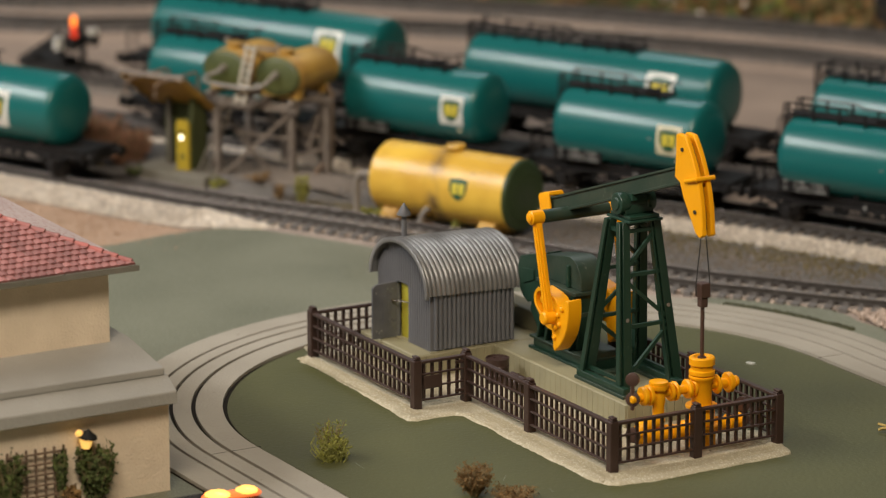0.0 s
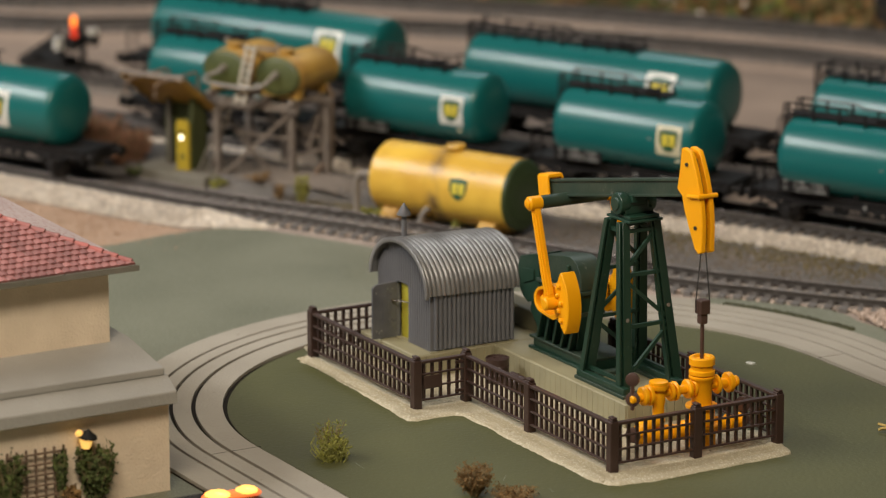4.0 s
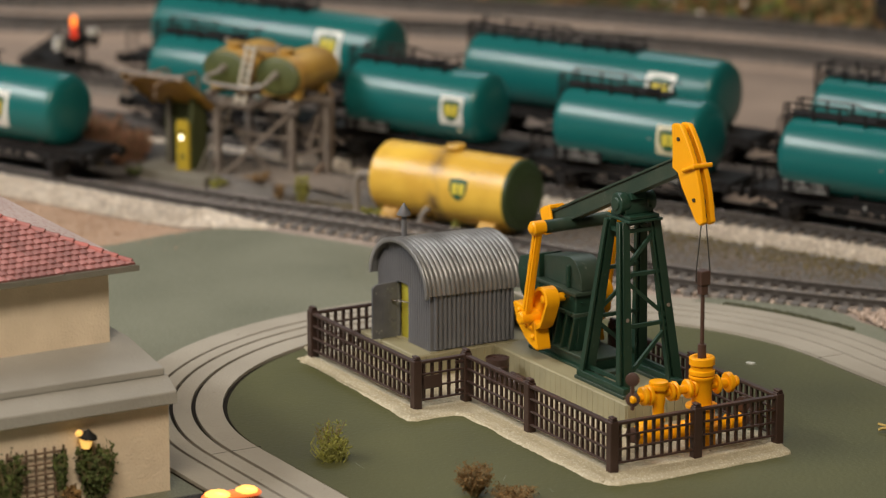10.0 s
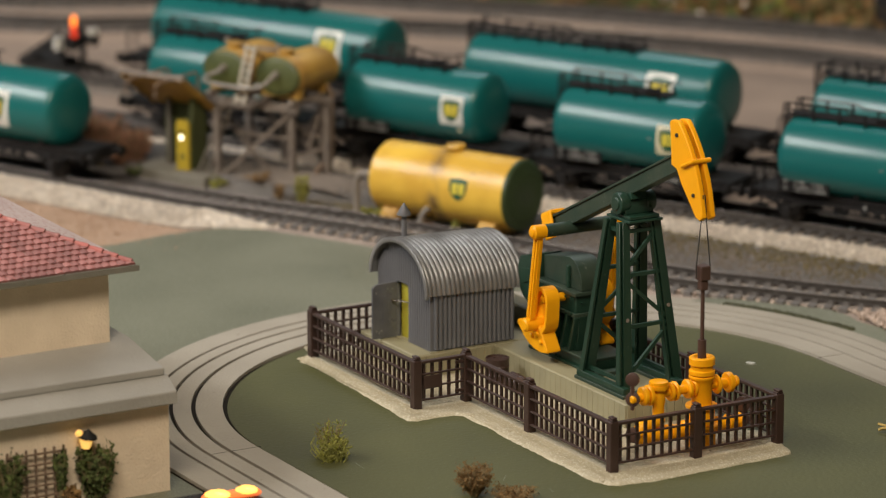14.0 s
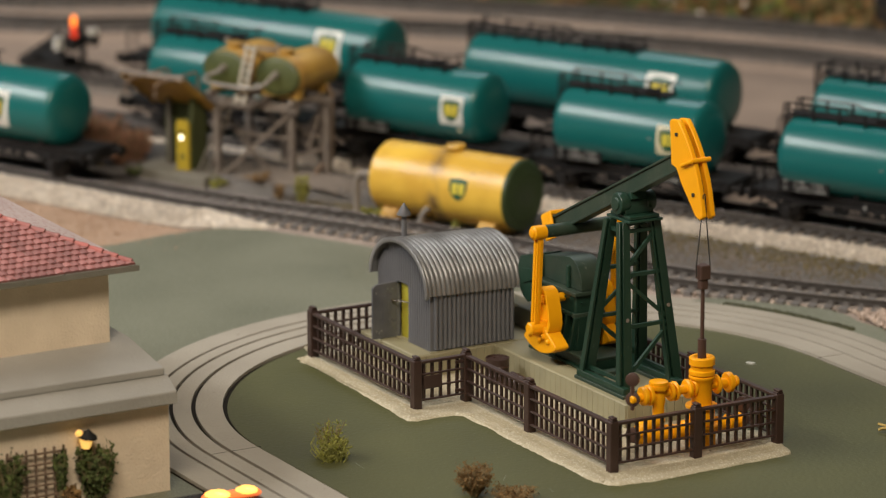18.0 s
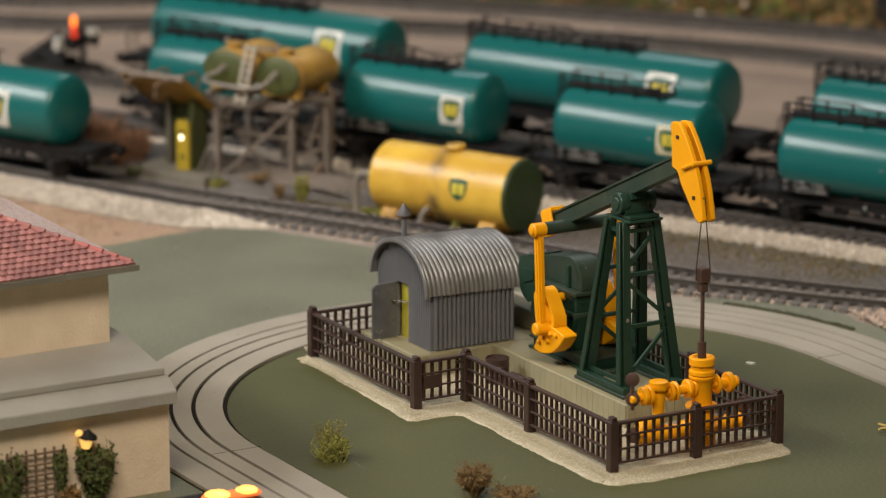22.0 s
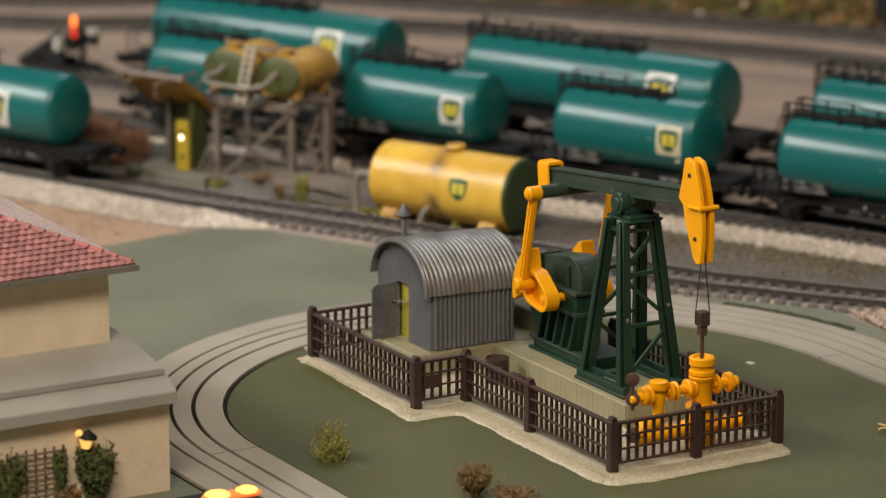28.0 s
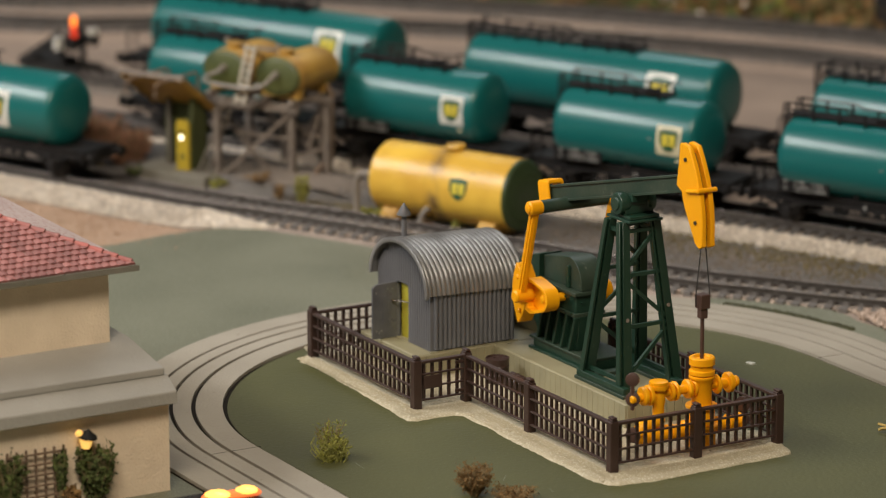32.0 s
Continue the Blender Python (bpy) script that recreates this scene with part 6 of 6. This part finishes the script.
# climbing plants on the house wall
tuft("climbing_plant", 5.65, 16.35, 0.0, 0.75, 2.0, LEAF_GREEN, 3000, "green climbing plant on the house wall", 35, blade=0.06, category="climbing plant")
tuft("climbing_plant", 5.6, 19.45, 0.0, 0.6, 2.1, LEAF_GREEN, 1300, "green climbing plant on a wooden trellis", 36, blade=0.06, category="climbing plant")
tuft("climbing_plant", 5.65, 17.62, 0.5, 0.26, 1.55, LEAF_GREEN, 560, "green climbing plant on a wooden trellis", 37, blade=0.06, category="climbing plant")
tuft("dry_plant", 5.45, 17.3, 0.0, 0.35, 0.75, LEAF_BROWN, 220, "dry orange-brown shrub at the house wall", 38, blade=0.08, category="shrub")
tr = thing("trellis", 5.8, 18.4, 0, 0, "brown wooden trellis on the house wall", "trellis")
for i in range(7):
    part("slat", box(mesh(), (-0.05, -1.0 + i * 0.33, 0), (0, -0.93 + i * 0.33, 2.2)), RUST_PIPE, tr)
for i in range(6):
    part("slat", box(mesh(), (-0.1, -1.05, 0.2 + i * 0.36), (-0.054, 1.1, 0.27 + i * 0.36)), RUST_PIPE, tr)

# straw bundle at the board's edge
straw = thing("straw_bundle", -0.75, -11.05, 0.055, 0, "small tangled bundle of pale straw", "straw")
rs = random.Random(40)
for i in range(9):
    a = rs.uniform(0.9, 2.4)
    part("stalk", pipe(mesh(), ((rs.uniform(-0.1, 0.1), rs.uniform(-0.3, 0.1), 0.02), (0.3 * math.cos(a * 2), 0.35 * math.sin(a), 0.25), (0.45 * math.cos(a), 0.6 * math.sin(a), rs.uniform(0.02, 0.6))), 0.045, 6), STRAW, straw)
chip = mesh()
prism(chip, ((9.0, -11.44), (8.98, -11.52), (8.9, -11.6), (8.72, -11.66), (8.7, -11.54), (8.8, -11.46), (8.9, -11.4)), "z", 0.056, 0.1)
lone("paint_chip", chip, PLATE_WHITE, "small white chip lying on the board", "chip", at=(8.95, -11.5, 0.056))

# ---- car with lit roof lamps before the house ----
car = thing("model_car", 1.9, 14.8, -0.0, 90, "dark model car with glowing orange roof lamps", "car")
part("body", prism(mesh(), ((-2.6, 0.25), (2.6, 0.25), (2.65, 0.65), (1.5, 0.75), (-1.7, 0.78), (-2.6, 0.7)), "y", -0.9, 0.9), FENCE, car, "", 0.06)
part("cabin", prism(mesh(), ((-1.9, 0.66), (2.4, 0.64), (1.9, 0.82), (0.9, 0.88), (-0.8, 0.87), (-1.5, 0.8)), "y", -0.78, 0.78), UNDER, car, "", 0.06)
for x in (-1.6, 1.6):
    for y in (-0.85, 0.85):
        part("wheel", rod(mesh(), (x, y - 0.1, 0.33), (x, y + 0.1, 0.33), 0.33, 20), UNDER, car)
part("light_bar", box(mesh(), (-2.5, -0.26, 0.8), (-0.5, 0.26, 1.0)), LAMP_AMBER, car, "glowing orange-red light bar", 0.08)
for x, w in ((-2.05, 0.36), (-1.0, 0.42)):
    part("roof_lamp", turned(mesh(), (x, 0, 0.96), (x, 0, 1.3), ((0, w), (0.05, w), (0.11, w * 0.75), (0.14, 0.06)), 14), LAMP_YELLOW, car, "glowing yellow-orange roof lamp")

# ---- the hillside at the back ----
hill = mesh()
HILL_FOOT = [p + Vector((0.5, -0.8, 0)).normalized() * 4.3 for p in smooth_line(D2_LINE, 10)]
HILL_OUT = Vector((0.59, -0.8, 0))
rows = []
for base in HILL_FOOT:
    row = []
    for j in range(15):
        p = base + HILL_OUT * (j * 1.3) + Vector((0, 0, j * 1.25))
        n = noise.fractal(p * 0.35, 1.0, 2.0, 5)
        row.append(hill.verts.new(p + Vector((n * 0.8, n * 0.5, n * 0.9 if j else -0.5))))
    rows.append(row)
for a, b in zip(rows, rows[1:]):
    for j in range(14):
        hill.faces.new((a[j], b[j], b[j + 1], a[j + 1]))
lone("hillside", hill, HILL, "mossy brown scenery hillside", kind="structure", turn=180)


def on_hill(r):
    p, j = r.choice(HILL_FOOT), r.random() ** 1.5 * 9
    q = p + HILL_OUT * (j * 1.3)
    return (q.x + r.gauss(0, 1.0), q.y + r.gauss(0, 0.7), j * 1.25 + r.gauss(0, 0.25))


stones("hill_moss", on_hill, 4500, 0.3, MOSS_OCHRE, "ochre moss clumps on the hillside", 41)
stones("hill_grass", on_hill, 700, 0.3, LEAF_YELLOW, "yellow-green grass clumps on the hillside", 45)
stones("hill_scrub", on_hill, 4000, 0.34, LEAF_BROWN, "brown scrub on the hillside", 42)
stones("hill_dark_moss", on_hill, 3500, 0.34, LEAF_GREEN, "dark green moss on the hillside", 44)
stones("hill_rocks", on_hill, 900, 0.16, BALLAST, "pale pebbles on the hillside", 43)
lone("black_post", box(mesh(), (57.0, -54.4, -0.06), (58.85, -52.9, 9)), BLACK, "black post at the foot of the hillside", "post", at=(58, -53.5, -0.06), bevel=0.1)

# ---- the room round the layout ----
for name, a, b in (("wall_north", (-260, -260, -90), (300, -250, 220)), ("wall_south", (-260, 250, -90), (300, 260, 220)), ("wall_east", (300, -260, -90), (310, 260, 220)), ("wall_west", (-270, -260, -90), (-260, 260, 220)), ("ceiling", (-270, -260, 220), (310, 260, 230)), ("floor", (-270, -260, -100), (310, 260, -90))):
    lone(name, box(mesh(), a, b), ROOM, "plain painted room surface", kind="structure")


# ---- what moves: the pump turns once in 3.75 seconds, not quite evenly; its lead every half second ----
LEAD = [-0.18, -0.181, -0.165, -0.141, -0.117, -0.096, -0.078, -0.063, -0.051, -0.041, -0.031, -0.022, -0.011, -0.007, -0.008, -0.015, -0.015, 0.001, 0.025, 0.045, 0.053, 0.051, 0.041, 0.023, 0.014, 0.01, 0.008, 0.006, 0.003, 0.001, -0.003, -0.01, -0.02,
        -0.033, -0.051, -0.068, -0.086, -0.103, -0.12, -0.124, -0.115, -0.101, -0.09, -0.086, -0.086, -0.088, -0.085, -0.071, -0.05, -0.03, -0.016, -0.005, 0.002, 0.007, 0.012, 0.021, 0.035, 0.054, 0.065, 0.071, 0.068, 0.066, 0.07, 0.078, 0.088]


def motions():
    turn_speed, first = 1.6752, 4.4803
    swing, arms, discs, lifts = [], [[], []], [[], []], []
    px0, py0, pz0 = PO
    for i in range(161):
        t = i * 0.2
        f = first + turn_speed * t + float(np.interp(t, np.arange(len(LEAD)) * 0.5, LEAD))
        sx, sz = SHAFT[0] + CRANK_R * math.sin(f), SHAFT[1] + CRANK_R * math.cos(f)
        dx, dz = sx - PIV[0], sz - PIV[1]
        d = math.hypot(dx, dz)
        a = (ARM ** 2 - PITMAN ** 2 + d * d) / (2 * d)
        h = math.sqrt(ARM ** 2 - a * a)
        tx, tz = PIV[0] + (a * dx - h * dz) / d, PIV[1] + (a * dz + h * dx) / d
        tilt = math.atan2(tz - PIV[1], tx - PIV[0])
        swing.append((t, cm_pose(PIV[0] - px0, 0, PIV[1] - pz0, 0, -math.degrees(tilt + 0.012), 0)))
        lean = math.degrees(math.atan2(tx - sx, tz - sz))
        for k, y in enumerate((NEAR_Y, FAR_Y)):
            arms[k].append((t, cm_pose(tx - px0, y - py0, tz - pz0, 0, lean, 0)))
            discs[k].append((t, cm_pose(SHAFT[0] - px0, y - py0, SHAFT[1] - pz0, 0, math.degrees(f), 0)))
        lifts.append((t, cm_pose(1.15 - px0, 0.16, 4.16 - 4.81 * tilt - pz0)))
    walk(beam, swing)
    walk(clamp, lifts)
    for k in (0, 1):
        walk(pitmans[k], arms[k])
        walk(cranks[k], discs[k])


motions()
